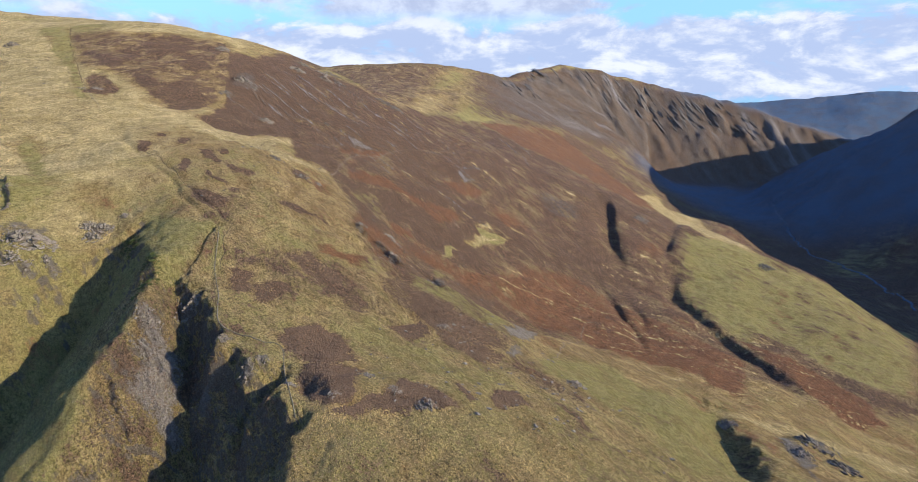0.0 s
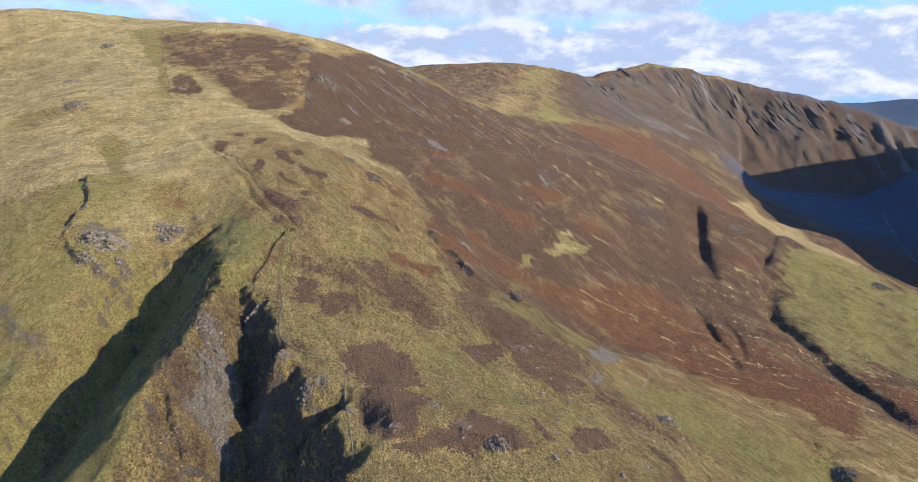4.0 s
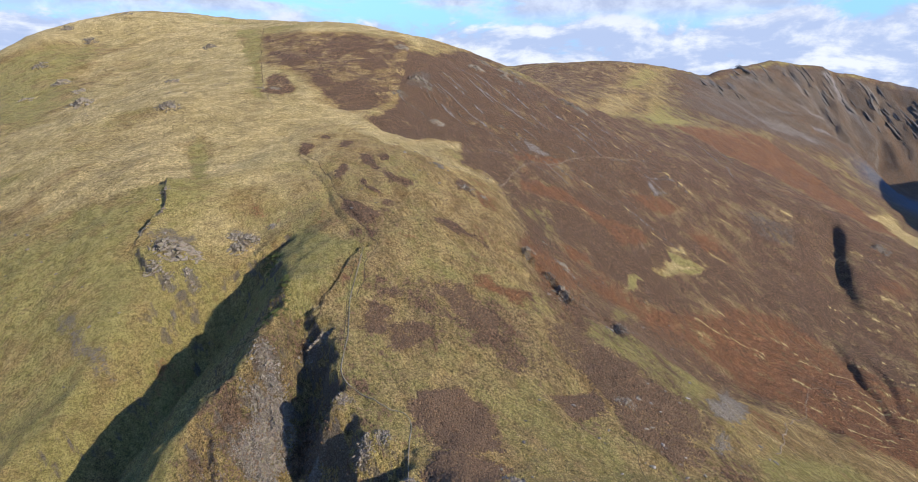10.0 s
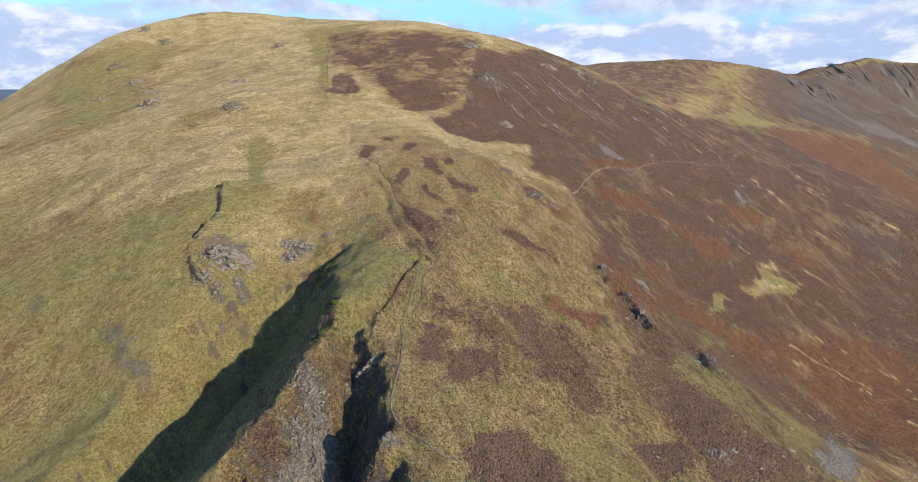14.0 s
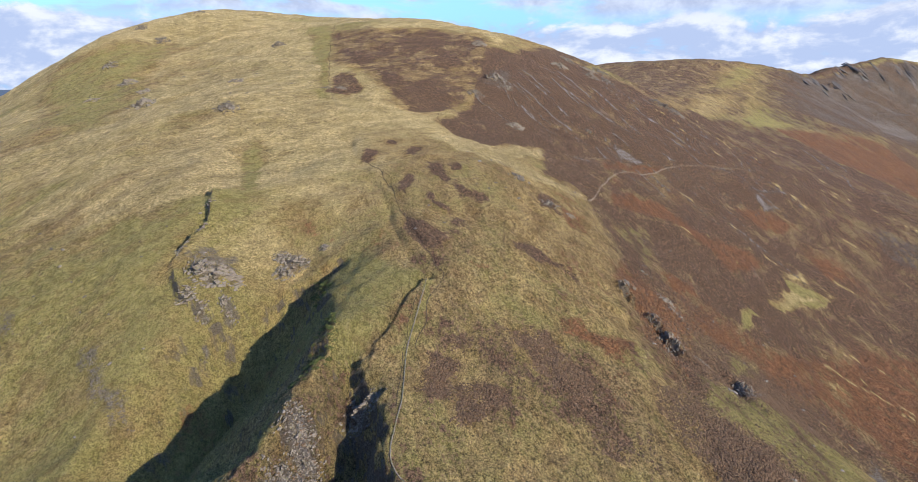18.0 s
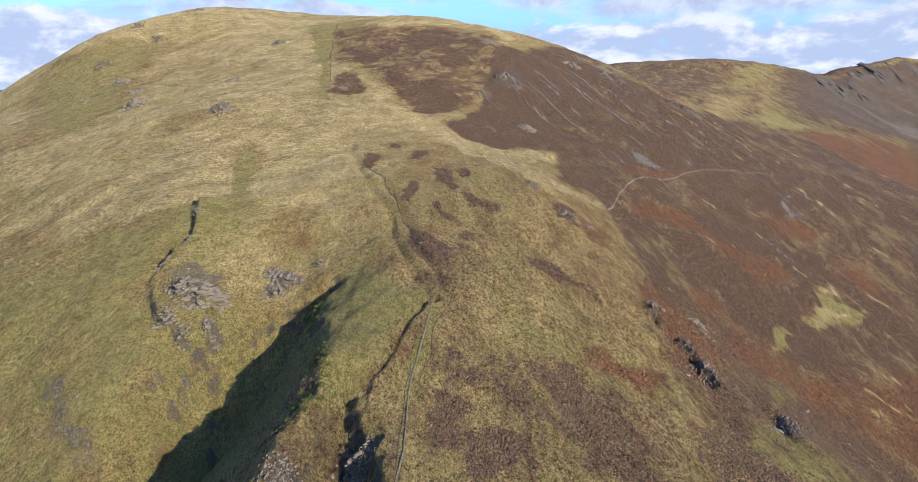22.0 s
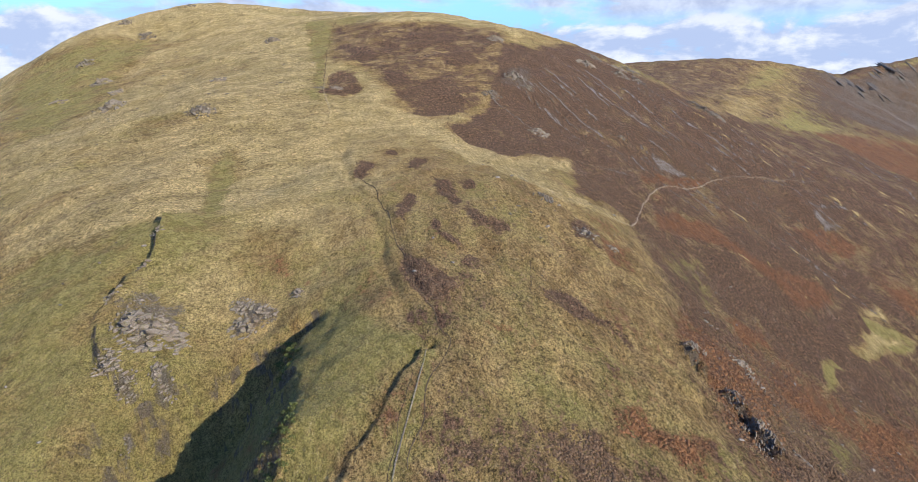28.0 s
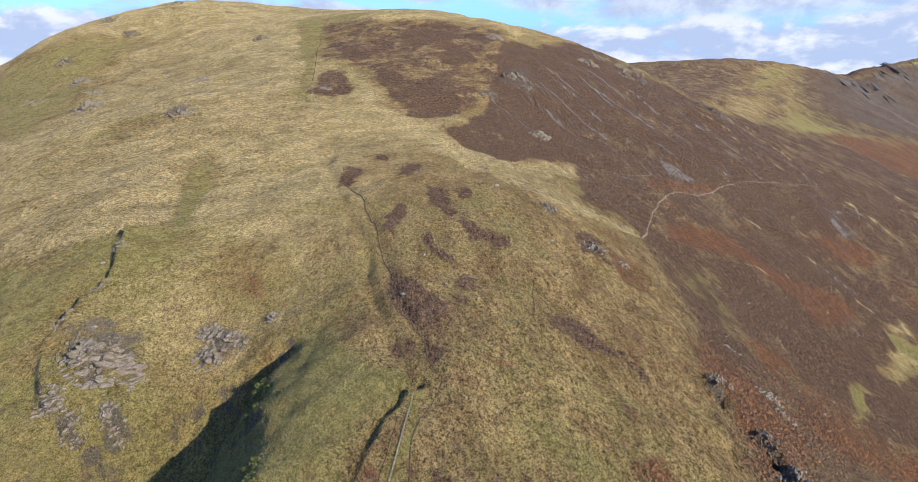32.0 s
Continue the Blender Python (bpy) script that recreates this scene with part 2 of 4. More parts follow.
def height(x, y, rough=True):
    """The height of the land at x, y (arrays)."""
    px, py = x / 1000, y / 1000
    z = PLATE[-3] + PLATE[-2] * px + PLATE[-1] * py
    for (nx, ny, _), w in zip(NODES / 1000, PLATE):
        z = z + w * bend((px - nx) ** 2 + (py - ny) ** 2)
    for k, line in enumerate(RIDGES):
        r, side, c = along(x, y, line)
        s = c[..., -1] - 0.55 * r * (k == 0)
        ribs = fractal(s, r * 0.14, 62, 5, 70 + k, 0.6) * 11 + (1 - np.abs(fractal(s, r * 0.16, 120, 3, 77 + k))) * 10 + fractal(s, r * 0.6, 34, 4, 79 + k, 0.6) * 7
        top = c[..., 0] - np.where(side > 0, c[..., 2], c[..., 1]) * (np.sqrt(r * r + 900) - 30)
        top = top + (ribs - 8) * smooth(25, 110, r) * (1 - 0.75 * smooth(260, 520, r)) + 6 * fractal(x, y, 60, 3, 74)
        h = np.clip(0.5 + 0.5 * (top - z) / 40, 0, 1)
        z = z * (1 - h) + top * h + 40 * h * (1 - h)
    for k, line in enumerate(GULLIES):
        r, side, c = along(x, y, line)
        r = np.maximum(r + 1.5 * fractal(x, y, 9, 2, 50 + k), 0)
        z = z - c[..., 0] * np.exp(-((r / np.where(side > 0, c[..., 1], c[..., 2])) ** 2))
    for name, drop, wide in (("rill_a", 1.7, 2.6), ("rill_b", 1.3, 2.2), ("path_spur", 0.5, 1.2), ("furrow", 0.7, 1.2), ("edge_gully", 2.3, 1.9)):
        r = along(x, y, LINES[name])[0]
        z = z - drop * np.exp(-((r / wide) ** 2))
    broken = 0
    for name, rise, wide, foot in (("ledge", 5.5, 22, 0.4), ("edge_gully", 1.2, 9, 0.0), ("crag_edge", 5.0, 15, 0.2), ("terrace", 1.6, 12, 0.3)):
        r, side, c = along(x, y, LINES[name])
        s, end = c[..., -1], c[..., -1].max()
        lift = rise * smooth(0, 9, s) * smooth(end, end - 9, s) * (0.8 + 0.5 * value_noise(s / 7, 0 * s, 58))
        r = np.maximum(r + 0.8 * fractal(x, y, 6, 2, 57), 0)
        z = z + np.where(side > 0, lift * smooth(0, 2.4, r) * np.exp(-r / wide), -foot * lift * np.exp(-((r / 5) ** 2)))
        broken = np.maximum(broken, np.clip(0.22 * rise, 0, 0.8) * smooth(0, 2, lift) * np.exp(-((r / 7) ** 2)))
    for k, line in enumerate(GILLS):
        r, side, c = along(x, y, line)
        r = r + 3.5 * fractal(x, y, 14, 3, 40 + k)
        bank = c[..., 0] + np.where(side > 0, c[..., 1], c[..., 2]) * np.maximum(r, 0)
        h = np.clip(0.5 + 0.5 * (bank - z) / 5, 0, 1)
        z = bank * (1 - h) + z * h - 5 * h * (1 - h)
        broken = np.maximum(broken, (0.3, 1, 1)[k] * (1 - h) * smooth(0.62, 1.1, np.where(side > 0, c[..., 1], c[..., 2])) + 0.35 * (1 - h))
    for x0, y0, reach in (o for group in OUTCROPS.values() for o in group):
        near = (np.abs(x - x0) < 2 * reach) & (np.abs(y - y0) < 2 * reach)
        if near.any():
            u, v = x[near], y[near]
            lift = np.exp(-((u - x0) ** 2 + (v - y0) ** 2) / (0.8 * reach) ** 2)
            z[near] += lift * reach * (0.2 + 0.24 * fractal(u, v, 0.6 * reach, 4, 61) + 0.15 * np.abs(value_noise(u / 3.5, v / 3.5, 63)))
    if rough:
        ledges = fractal(x + 0.6 * z, y + 0.3 * z, 13, 4, 31)
        z = z + broken * (2.6 * ledges - 1.8 * np.abs(fractal(x, y, 7, 3, 33))) + 5 * fractal(x, y, 160, 3, 3) + 1.3 * fractal(x, y, 24, 3, 9) + 0.8 * lean(x, y, 24, 3, 14) + 0.45 * fractal(x, y, 7.5, 2, 25) + 0.16 * fractal(x, y, 3.1, 2, 21)
    return z

# Lesser gullies: x, y, depth, half width of the east and the west bank.
GULLIES = [
    [(-45, 563, 1.5, 5, 10), (-26, 562, 5, 5, 10), (-15, 540, 5, 5, 10), (-5, 518, 1.5, 5, 10)],
    [(269, 1206, 6, 13, 26), (274, 1166, 15, 11, 24), (259, 1085, 15, 11, 24), (253, 1021, 14, 11, 24), (251, 965, 6, 13, 26)],
    [(345, 1004, 2.7, 9, 14), (312, 896, 9, 9, 14), (324, 844, 9, 9, 14), (333, 735, 9, 9, 14), (338, 646, 9, 9, 14), (341, 585, 2.7, 9, 14)],
    [(466, 1312, 1.8, 8, 10), (356, 1065, 6, 8, 10), (331, 1015, 1.8, 8, 10)],
    [(196, 893, 1.5, 5, 9), (204, 800, 5, 5, 9), (208, 712, 5, 5, 9), (201, 652, 1.5, 5, 9)],
    [(229, 868, 1.2, 5, 8), (233, 776, 4, 5, 8), (221, 698, 1.2, 5, 8)],
    [(207, 482, 4.5, 13, 20), (200, 431, 15, 13, 20), (192, 389, 15, 13, 20), (190, 359, 4.5, 13, 20)],
    [(-507, 472, 0.6, 2.5, 2.5), (-478, 457, 2, 2.5, 2.5), (-443, 438, 2, 2.5, 2.5), (-425, 417, 2, 2.5, 2.5), (-395, 390, 2, 2.5, 2.5), (-364, 358, 0.6, 2.5, 2.5)],
    [(-557, 737, 0.75, 2, 4), (-533, 706, 2.5, 2, 4), (-512, 687, 0.75, 2, 4)],
    [(-91, 327, 1.8, 5, 7), (-80, 314, 6, 5, 7), (-74, 310, 1.8, 5, 7)],
    [(-447, 654, 1.2, 20, 25), (-406, 610, 4, 20, 25), (-358, 539, 1.2, 20, 25)],
]

# Growth and stone on the ground: kind, share, softness of the edge, outline in plan.
PATCHES = []


def patch(kind, share, soft, *outline):
    PATCHES.append((kind, share, soft, outline))


patch("thin heather", 0.56, 14, (-611, 1037), (-503, 1072), (-398, 1129), (-331, 1054), (-309, 928), (-320, 874), (-333, 795), (-375, 807), (-434, 876), (-472, 890), (-501, 883))
patch("heather", 0.9, 6, (-379, 1078), (-342, 1100), (-277, 1134), (-204, 1163), (-137, 1272), (-64, 1187), (-44, 1088), (-92, 1006), (-105, 974), (-143, 882), (-148, 811), (-142, 728), (-160, 720), (-183, 719), (-204, 786), (-205, 809), (-217, 806), (-236, 768), (-245, 725), (-275, 739), (-307, 747), (-320, 785), (-310, 820), (-317, 854), (-315, 885), (-333, 921), (-351, 1004))
patch("heather", 0.88, 5, (-457, 913), (-412, 887), (-382, 910), (-342, 881), (-320, 849), (-334, 803), (-357, 796), (-389, 832), (-425, 866))
patch("heather", 0.9, 3, (-480, 848), (-480, 873), (-466, 877), (-429, 820), (-431, 803), (-447, 795))
patch("heather", 0.85, 5, (-500, 1050), (-468, 1091), (-428, 1097), (-382, 1087), (-378, 1036), (-395, 1002), (-432, 1006), (-438, 950), (-457, 917), (-463, 980))
patch("heather", 0.85, 4, (-540, 956), (-489, 956), (-460, 922), (-489, 905))
patch("heather", 0.85, 4, (-520, 1010), (-487, 1027), (-464, 982), (-473, 943))
patch("heather", 0.85, 4, (-425, 992), (-379, 1017), (-365, 976), (-398, 958))
patch("heather", 0.9, 2.5, (-334, 672), (-318, 669), (-306, 648), (-316, 642))
patch("heather", 0.9, 2, (-328, 699), (-317, 703), (-311, 691), (-319, 686))
patch("heather", 0.9, 2.5, (-301, 688), (-286, 691), (-276, 663), (-287, 664))
patch("heather", 0.9, 2.5, (-268, 605), (-272, 626), (-261, 625), (-245, 585), (-252, 582))
patch("heather", 0.9, 2.5, (-266, 658), (-250, 648), (-224, 612), (-235, 618), (-252, 634))
patch("heather", 0.85, 2, (-248, 649), (-239, 658), (-234, 646), (-242, 641))
patch("heather", 0.95, 1.5, (-234, 587), (-232, 596), (-224, 585), (-228, 580))
patch("heather", 0.9, 2, (-223, 582), (-213, 582), (-202, 571), (-211, 570))
patch("heather", 0.95, 2.5, (-237, 562), (-214, 551), (-193, 543), (-192, 537), (-196, 523), (-205, 520), (-221, 538))
patch("heather", 0.95, 2.5, (-159, 559), (-152, 568), (-129, 563), (-128, 555), (-136, 550), (-150, 549))
patch("heather", 0.85, 3, (-170, 658), (-154, 662), (-150, 632), (-164, 626))
patch("heather", 0.75, 4, (-127, 556), (-116, 561), (-110, 553), (-120, 547))
patch("heather", 0.75, 4, (-229, 628), (-192, 606), (-195, 594), (-214, 601))
patch("heather", 0.7, 5, (-204, 573), (-189, 568), (-187, 553), (-197, 556))
patch("thin heather", 0.6, 10, (-177, 475), (-166, 483), (-155, 467), (-166, 462))
patch("thin heather", 0.6, 10, (-151, 496), (-130, 493), (-131, 470), (-145, 475))
patch("thin heather", 0.62, 10, (-168, 456), (-137, 467), (-120, 484), (-113, 466), (-162, 438))
patch("bracken", 0.62, 6, (-106, 508), (-92, 510), (-78, 506), (-83, 498), (-99, 497), (-111, 498))
patch("bracken", 0.42, 12, (-325, 551), (-307, 559), (-288, 545), (-286, 530), (-302, 522), (-317, 529))
patch("bracken", 0.5, 10, (-189, 518), (-169, 522), (-145, 519), (-149, 504), (-170, 504))
patch("bracken", 0.75, 4, (-158, 870), (-137, 924), (-105, 977), (-109, 945), (-143, 879), (-157, 839))
patch("bracken", 0.85, 9, (-141, 798), (-104, 852), (-60, 841), (-7, 887), (7, 857), (-22, 790), (-47, 810), (-78, 811), (-108, 780), (-132, 755))
patch("bracken", 0.7, 8, (-31, 971), (3, 1031), (51, 1031), (26, 979), (-6, 966))
patch("bracken", 0.75, 6, (-78, 679), (-51, 730), (-56, 686), (-74, 662))
patch("bracken", 0.75, 7, (-47, 647), (-22, 677), (-7, 680), (-26, 644), (-42, 633))
patch("bracken", 0.75, 8, (-5, 686), (24, 728), (36, 705), (19, 675), (-1, 669))
patch("bracken", 0.7, 8, (51, 952), (91, 1007), (77, 928), (60, 929))
patch("scrub", 0.6, 8, (-125, 730), (-97, 755), (-80, 704), (-88, 663), (-110, 672))
patch("scrub", 0.6, 8, (-33, 606), (-6, 654), (-7, 604), (-27, 567))
patch("meadow", 0.85, 3, (8, 786), (30, 845), (27, 865), (48, 879), (68, 878), (64, 855), (34, 818), (19, 791))
patch("meadow", 0.85, 3, (-19, 713), (-9, 749), (2, 754), (-8, 723), (-20, 700))
patch("straw", 0.6, 4, (25, 875), (39, 900), (45, 886), (34, 875))
patch("straw", 0.6, 5, (-243, 736), (-232, 785), (-212, 817), (-200, 775), (-217, 709), (-220, 692))
patch("stone", 0.75, 3, (-4, 1050), (5, 1063), (23, 1047), (7, 1022))
patch("stone", 0.8, 3, (-163, 947), (-149, 950), (-123, 949), (-137, 924), (-153, 920))
patch("stone", 0.55, 5, (-338, 1010), (-322, 1038), (-291, 975), (-314, 942), (-328, 945))
patch("green", 0.6, 14, (-452, 484), (-430, 505), (-399, 519), (-384, 532), (-368, 506), (-361, 483), (-357, 466), (-326, 444), (-304, 451), (-290, 463), (-278, 448), (-329, 403))
patch("green", 0.5, 25, (-928, 837), (-867, 913), (-831, 960), (-709, 778), (-635, 654), (-654, 614), (-904, 772))
patch("green", 0.6, 6, (-446, 646), (-433, 650), (-399, 621), (-354, 547), (-368, 545), (-418, 611))
patch("green", 0.55, 5, (-650, 1048), (-632, 1089), (-507, 881), (-435, 773), (-445, 769))
patch("green", 0.68, 8, (-259, 508), (-247, 516), (-221, 505), (-202, 497), (-189, 490), (-192, 473), (-191, 459), (-189, 443), (-192, 426), (-204, 418), (-253, 487))
patch("green", 0.65, 3, (-187, 492), (-184, 498), (-180, 482), (-175, 459), (-168, 434), (-178, 430), (-180, 445), (-183, 462), (-187, 480))
patch("green", 0.45, 18, (-178, 511), (-127, 513), (-93, 517), (-64, 519), (-62, 514), (-115, 464), (-152, 478), (-170, 493))
patch("straw", 0.85, 14, (-501, 516), (-474, 572), (-474, 653), (-464, 702), (-394, 705), (-355, 649), (-434, 654), (-433, 571), (-464, 510), (-473, 498))
patch("straw", 0.95, 3, (-370, 589), (-382, 625), (-366, 637), (-359, 623), (-370, 617), (-359, 597), (-356, 576))
patch("straw", 0.7, 12, (-689, 843), (-550, 802), (-433, 759), (-389, 690), (-457, 667), (-582, 711))
patch("straw", 0.7, 4, (-433, 831), (-433, 863), (-385, 802), (-334, 797), (-256, 752), (-183, 709), (-143, 717), (-148, 700), (-181, 672), (-237, 691), (-333, 751), (-388, 776))
patch("heather", 0.85, 4, (-168, 439), (-148, 443), (-141, 418), (-158, 413))
patch("heather", 0.82, 4, (-146, 426), (-117, 431), (-110, 421), (-125, 407), (-139, 407))
patch("heather", 0.88, 4, (-141, 478), (-112, 486), (-87, 468), (-86, 453), (-103, 447), (-126, 461))
patch("heather", 0.9, 4, (-111, 375), (-89, 392), (-70, 381), (-63, 350), (-73, 338), (-88, 340), (-103, 357))
patch("heather", 0.85, 5, (-91, 339), (-58, 341), (-54, 305), (-65, 293), (-80, 303))
patch("heather", 0.8, 3, (-78, 431), (-60, 431), (-63, 414))
patch("heather", 0.85, 4, (-50, 416), (-26, 443), (-17, 416), (-33, 397))
patch("heather", 0.85, 5, (-30, 333), (-10, 327), (1, 318), (1, 308), (-63, 287), (-61, 297), (-40, 312))
patch("heather", 0.85, 3, (0, 346), (7, 343), (11, 325), (6, 320))
patch("heather", 0.85, 3, (25, 350), (42, 360), (36, 332), (23, 326))
patch("bracken", 0.6, 5, (-119, 503), (-78, 517), (-84, 495), (-109, 489))
patch("thin heather", 0.7, 8, (-68, 496), (-48, 504), (-5, 477), (15, 443), (35, 423), (13, 395), (-10, 413), (-30, 441), (-51, 460))
patch("scrub", 0.62, 7, (-46, 528), (-1, 557), (49, 611), (37, 468), (-1, 480), (-34, 498))
patch("bracken", 0.62, 16, (23, 689), (82, 820), (158, 865), (205, 817), (251, 776), (297, 737), (325, 657), (245, 501), (225, 563), (162, 575), (124, 612), (77, 647))
patch("bracken", 0.7, 14, (50, 1902), (202, 2165), (346, 2279), (456, 2002), (523, 1773), (513, 1407), (333, 1211), (293, 1509), (185, 1670))
patch("stone", 0.8, 4, (42, 515), (65, 632), (72, 560), (57, 492), (39, 473))
patch("stone", 0.55, 6, (43, 471), (57, 455), (43, 422), (35, 444))
patch("stone", 0.5, 8, (146, 1135), (210, 1125), (212, 1071), (163, 1051), (130, 1094))
patch("straw", 0.6, 4, (10, 785), (26, 841), (74, 891), (25, 801))
patch("green", 0.65, 16, (405, 1142), (461, 1103), (494, 1018), (356, 721), (344, 778), (322, 886), (347, 987))
patch("green", 0.6, 8, (78, 492), (126, 525), (154, 482), (192, 490), (182, 467), (92, 388), (83, 422), (49, 426))
patch("green", 0.5, 8, (-78, 420), (-57, 425), (-33, 399), (-3, 384), (28, 379), (26, 349), (-16, 340), (-48, 366), (-70, 381))
patch("scrub", 0.42, 45, (-500, 1750), (-150, 1650), (0, 1900), (60, 2300), (60, 2900), (-300, 2700), (-600, 2500))
patch("thin heather", 0.62, 45, (-500, 1750), (-150, 1650), (0, 1900), (60, 2300), (60, 2900), (-300, 2700), (-600, 2500))
patch("green", 0.65, 6, (-214, 392), (-198, 372), (-205, 330), (-198, 300), (-206, 240), (-250, 240), (-236, 310), (-222, 360))
patch("scrub", 0.5, 25, (-287, 1237), (-49, 2635), (65, 2715), (-22, 2364), (-133, 2201), (-177, 1877), (-185, 1274), (-239, 1209))
patch("straw", 0.4, 20, (-144, 1253), (-125, 2082), (-38, 2194), (-50, 1973), (-118, 1261))
patch("meadow", 0.9, 12, (-12, 1864), (37, 2155), (183, 2274), (145, 2135), (17, 1832))
patch("straw", 0.6, 9, (495, 1778), (634, 2035), (536, 1380), (523, 1077), (494, 1018), (441, 1143), (407, 1322))
patch("bracken", 0.65, 8, (477, 935), (523, 968), (427, 774), (408, 802))
patch("bracken", 0.65, 6, (476, 783), (523, 822), (442, 694), (430, 707))
patch("bracken", 0.7, 6, (350, 760), (391, 706), (431, 624), (411, 557), (351, 524), (353, 598), (348, 690))
patch("green", 0.65, 14, (417, 1127), (494, 1106), (595, 1015), (846, 1125), (501, 644), (446, 648), (415, 739), (368, 798), (357, 949))
patch("green", 0.6, 8, (153, 489), (221, 487), (200, 432), (195, 376), (133, 328), (115, 418))
patch("straw", 0.6, 6, (221, 487), (299, 482), (374, 473), (357, 444), (321, 454), (260, 464), (215, 470))
patch("stone", 0.75, 5, (249, 456), (262, 464), (256, 408), (238, 383), (240, 402))
patch("stone", 0.7, 4, (-203, 380), (-198, 385), (-182, 382), (-167, 351), (-155, 331), (-163, 323), (-182, 328), (-188, 336), (-189, 358))
patch("stone", 0.4, 6, (-205, 319), (-185, 327), (-164, 320), (-190, 300))
patch("stone", 0.55, 5, (-371, 409), (-357, 420), (-328, 398), (-307, 394), (-307, 389), (-316, 379), (-339, 390))
patch("stone", 0.5, 5, (-457, 420), (-439, 427), (-417, 411), (-436, 406))
patch("stone", 0.7, 2, (-297, 430), (-302, 440), (-300, 443), (-294, 436), (-294, 430))
patch("stone", 0.5, 3, (-301, 396), (-308, 406), (-306, 408), (-298, 401))
patch("stone", 0.6, 4, (-350, 479), (-341, 492), (-319, 489), (-308, 474), (-315, 464), (-328, 461))
patch("stone", 0.55, 3, (-340, 456), (-328, 454), (-310, 452), (-313, 449), (-323, 446))
patch("stone", 0.55, 3, (-310, 458), (-299, 463), (-298, 461), (-306, 454))
patch("stone", 0.6, 3, (-308, 511), (-291, 513), (-276, 503), (-288, 496), (-300, 498))
patch("shrubs", 1, 4, (-216, 392), (-214, 414), (-208, 426), (-201, 417), (-204, 399), (-212, 389))
patch("shrubs", 1, 4, (-220, 426), (-222, 438), (-222, 449), (-204, 425), (-204, 418), (-217, 410))
patch("shrubs", 1, 3, (-270, 495), (-264, 501), (-247, 485), (-237, 467), (-246, 470))

# Lines in plan.
LINES = {}
LINES["path_zig"] = [(-143, 712), (-142, 731), (-146, 774), (-147, 815), (-145, 850), (-139, 889), (-122, 912), (-111, 945), (-104, 971), (-94, 999)]
LINES["path_cross"] = [(-94, 999), (-63, 1057), (-38, 1084), (11, 1163)]
LINES["path_faint"] = [(-209, 823), (-197, 830), (-177, 859), (-161, 889)]
LINES["path_straw"] = [(-218, 694), (-206, 683), (-193, 688), (-176, 691), (-164, 701), (-154, 702), (-143, 712)]
LINES["path_short"] = [(-69, 1143), (-69, 1118), (-66, 1104)]
LINES["path_top"] = [(-459, 919), (-445, 962), (-437, 992), (-434, 1010)]
LINES["path_ring"] = [(-474, 881), (-483, 862), (-469, 825), (-441, 786), (-406, 741)]
LINES["rill_a"] = [(-406, 741), (-388, 729), (-368, 707), (-349, 673), (-316, 634), (-286, 601), (-261, 577), (-251, 565), (-243, 549), (-226, 530), (-209, 511), (-199, 502), (-187, 493)]
LINES["rill_b"] = [(-318, 646), (-291, 623), (-267, 596), (-248, 572), (-239, 561), (-221, 538), (-204, 521), (-196, 514), (-189, 506)]
LINES["path_spur"] = [(-189, 506), (-186, 502), (-181, 500), (-179, 493), (-178, 482), (-178, 475), (-176, 466), (-172, 457), (-171, 448), (-169, 440), (-166, 435)]
LINES["path_spur_low"] = [(-185, 472), (-174, 438), (-164, 412), (-154, 390), (-147, 370), (-137, 364)]
LINES["wall"] = [(-186, 487), (-180, 467), (-172, 436), (-158, 403), (-147, 373), (-122, 359), (-105, 355), (-98, 335), (-87, 305), (-81, 291)]
LINES["edge_gully"] = [(-187, 493), (-190, 487), (-189, 479), (-191, 472), (-190, 464), (-189, 456), (-188, 451), (-188, 443), (-188, 438), (-190, 432), (-189, 428)]
LINES["ledge"] = [(-99, 577), (-91, 572), (-84, 566), (-75, 561), (-66, 557), (-63, 548), (-57, 544), (-52, 536)]
LINES["crag_edge"] = [(-389, 542), (-373, 524), (-361, 505), (-363, 493), (-358, 480), (-357, 471), (-352, 463), (-338, 453), (-323, 446), (-310, 450), (-298, 460)]
LINES["terrace"] = [(-152, 537), (-144, 540), (-130, 536), (-113, 541), (-98, 540), (-85, 543), (-68, 551)]
LINES["furrow"] = [(-173, 581), (-164, 554), (-160, 548)]
LINES["loop"] = [(76, 479), (109, 588), (126, 626), (141, 686), (159, 700)]
LINES["green_line"] = [(-7, 424), (-2, 384), (5, 361), (25, 381)]
LINES["hill_fence"] = [(-633, 1095), (-551, 950), (-470, 825)]
LINES["stream"] = [(1113, 2244), (1019, 1965), (999, 1850), (971, 1701), (975, 1571), (950, 1352), (937, 1245)]
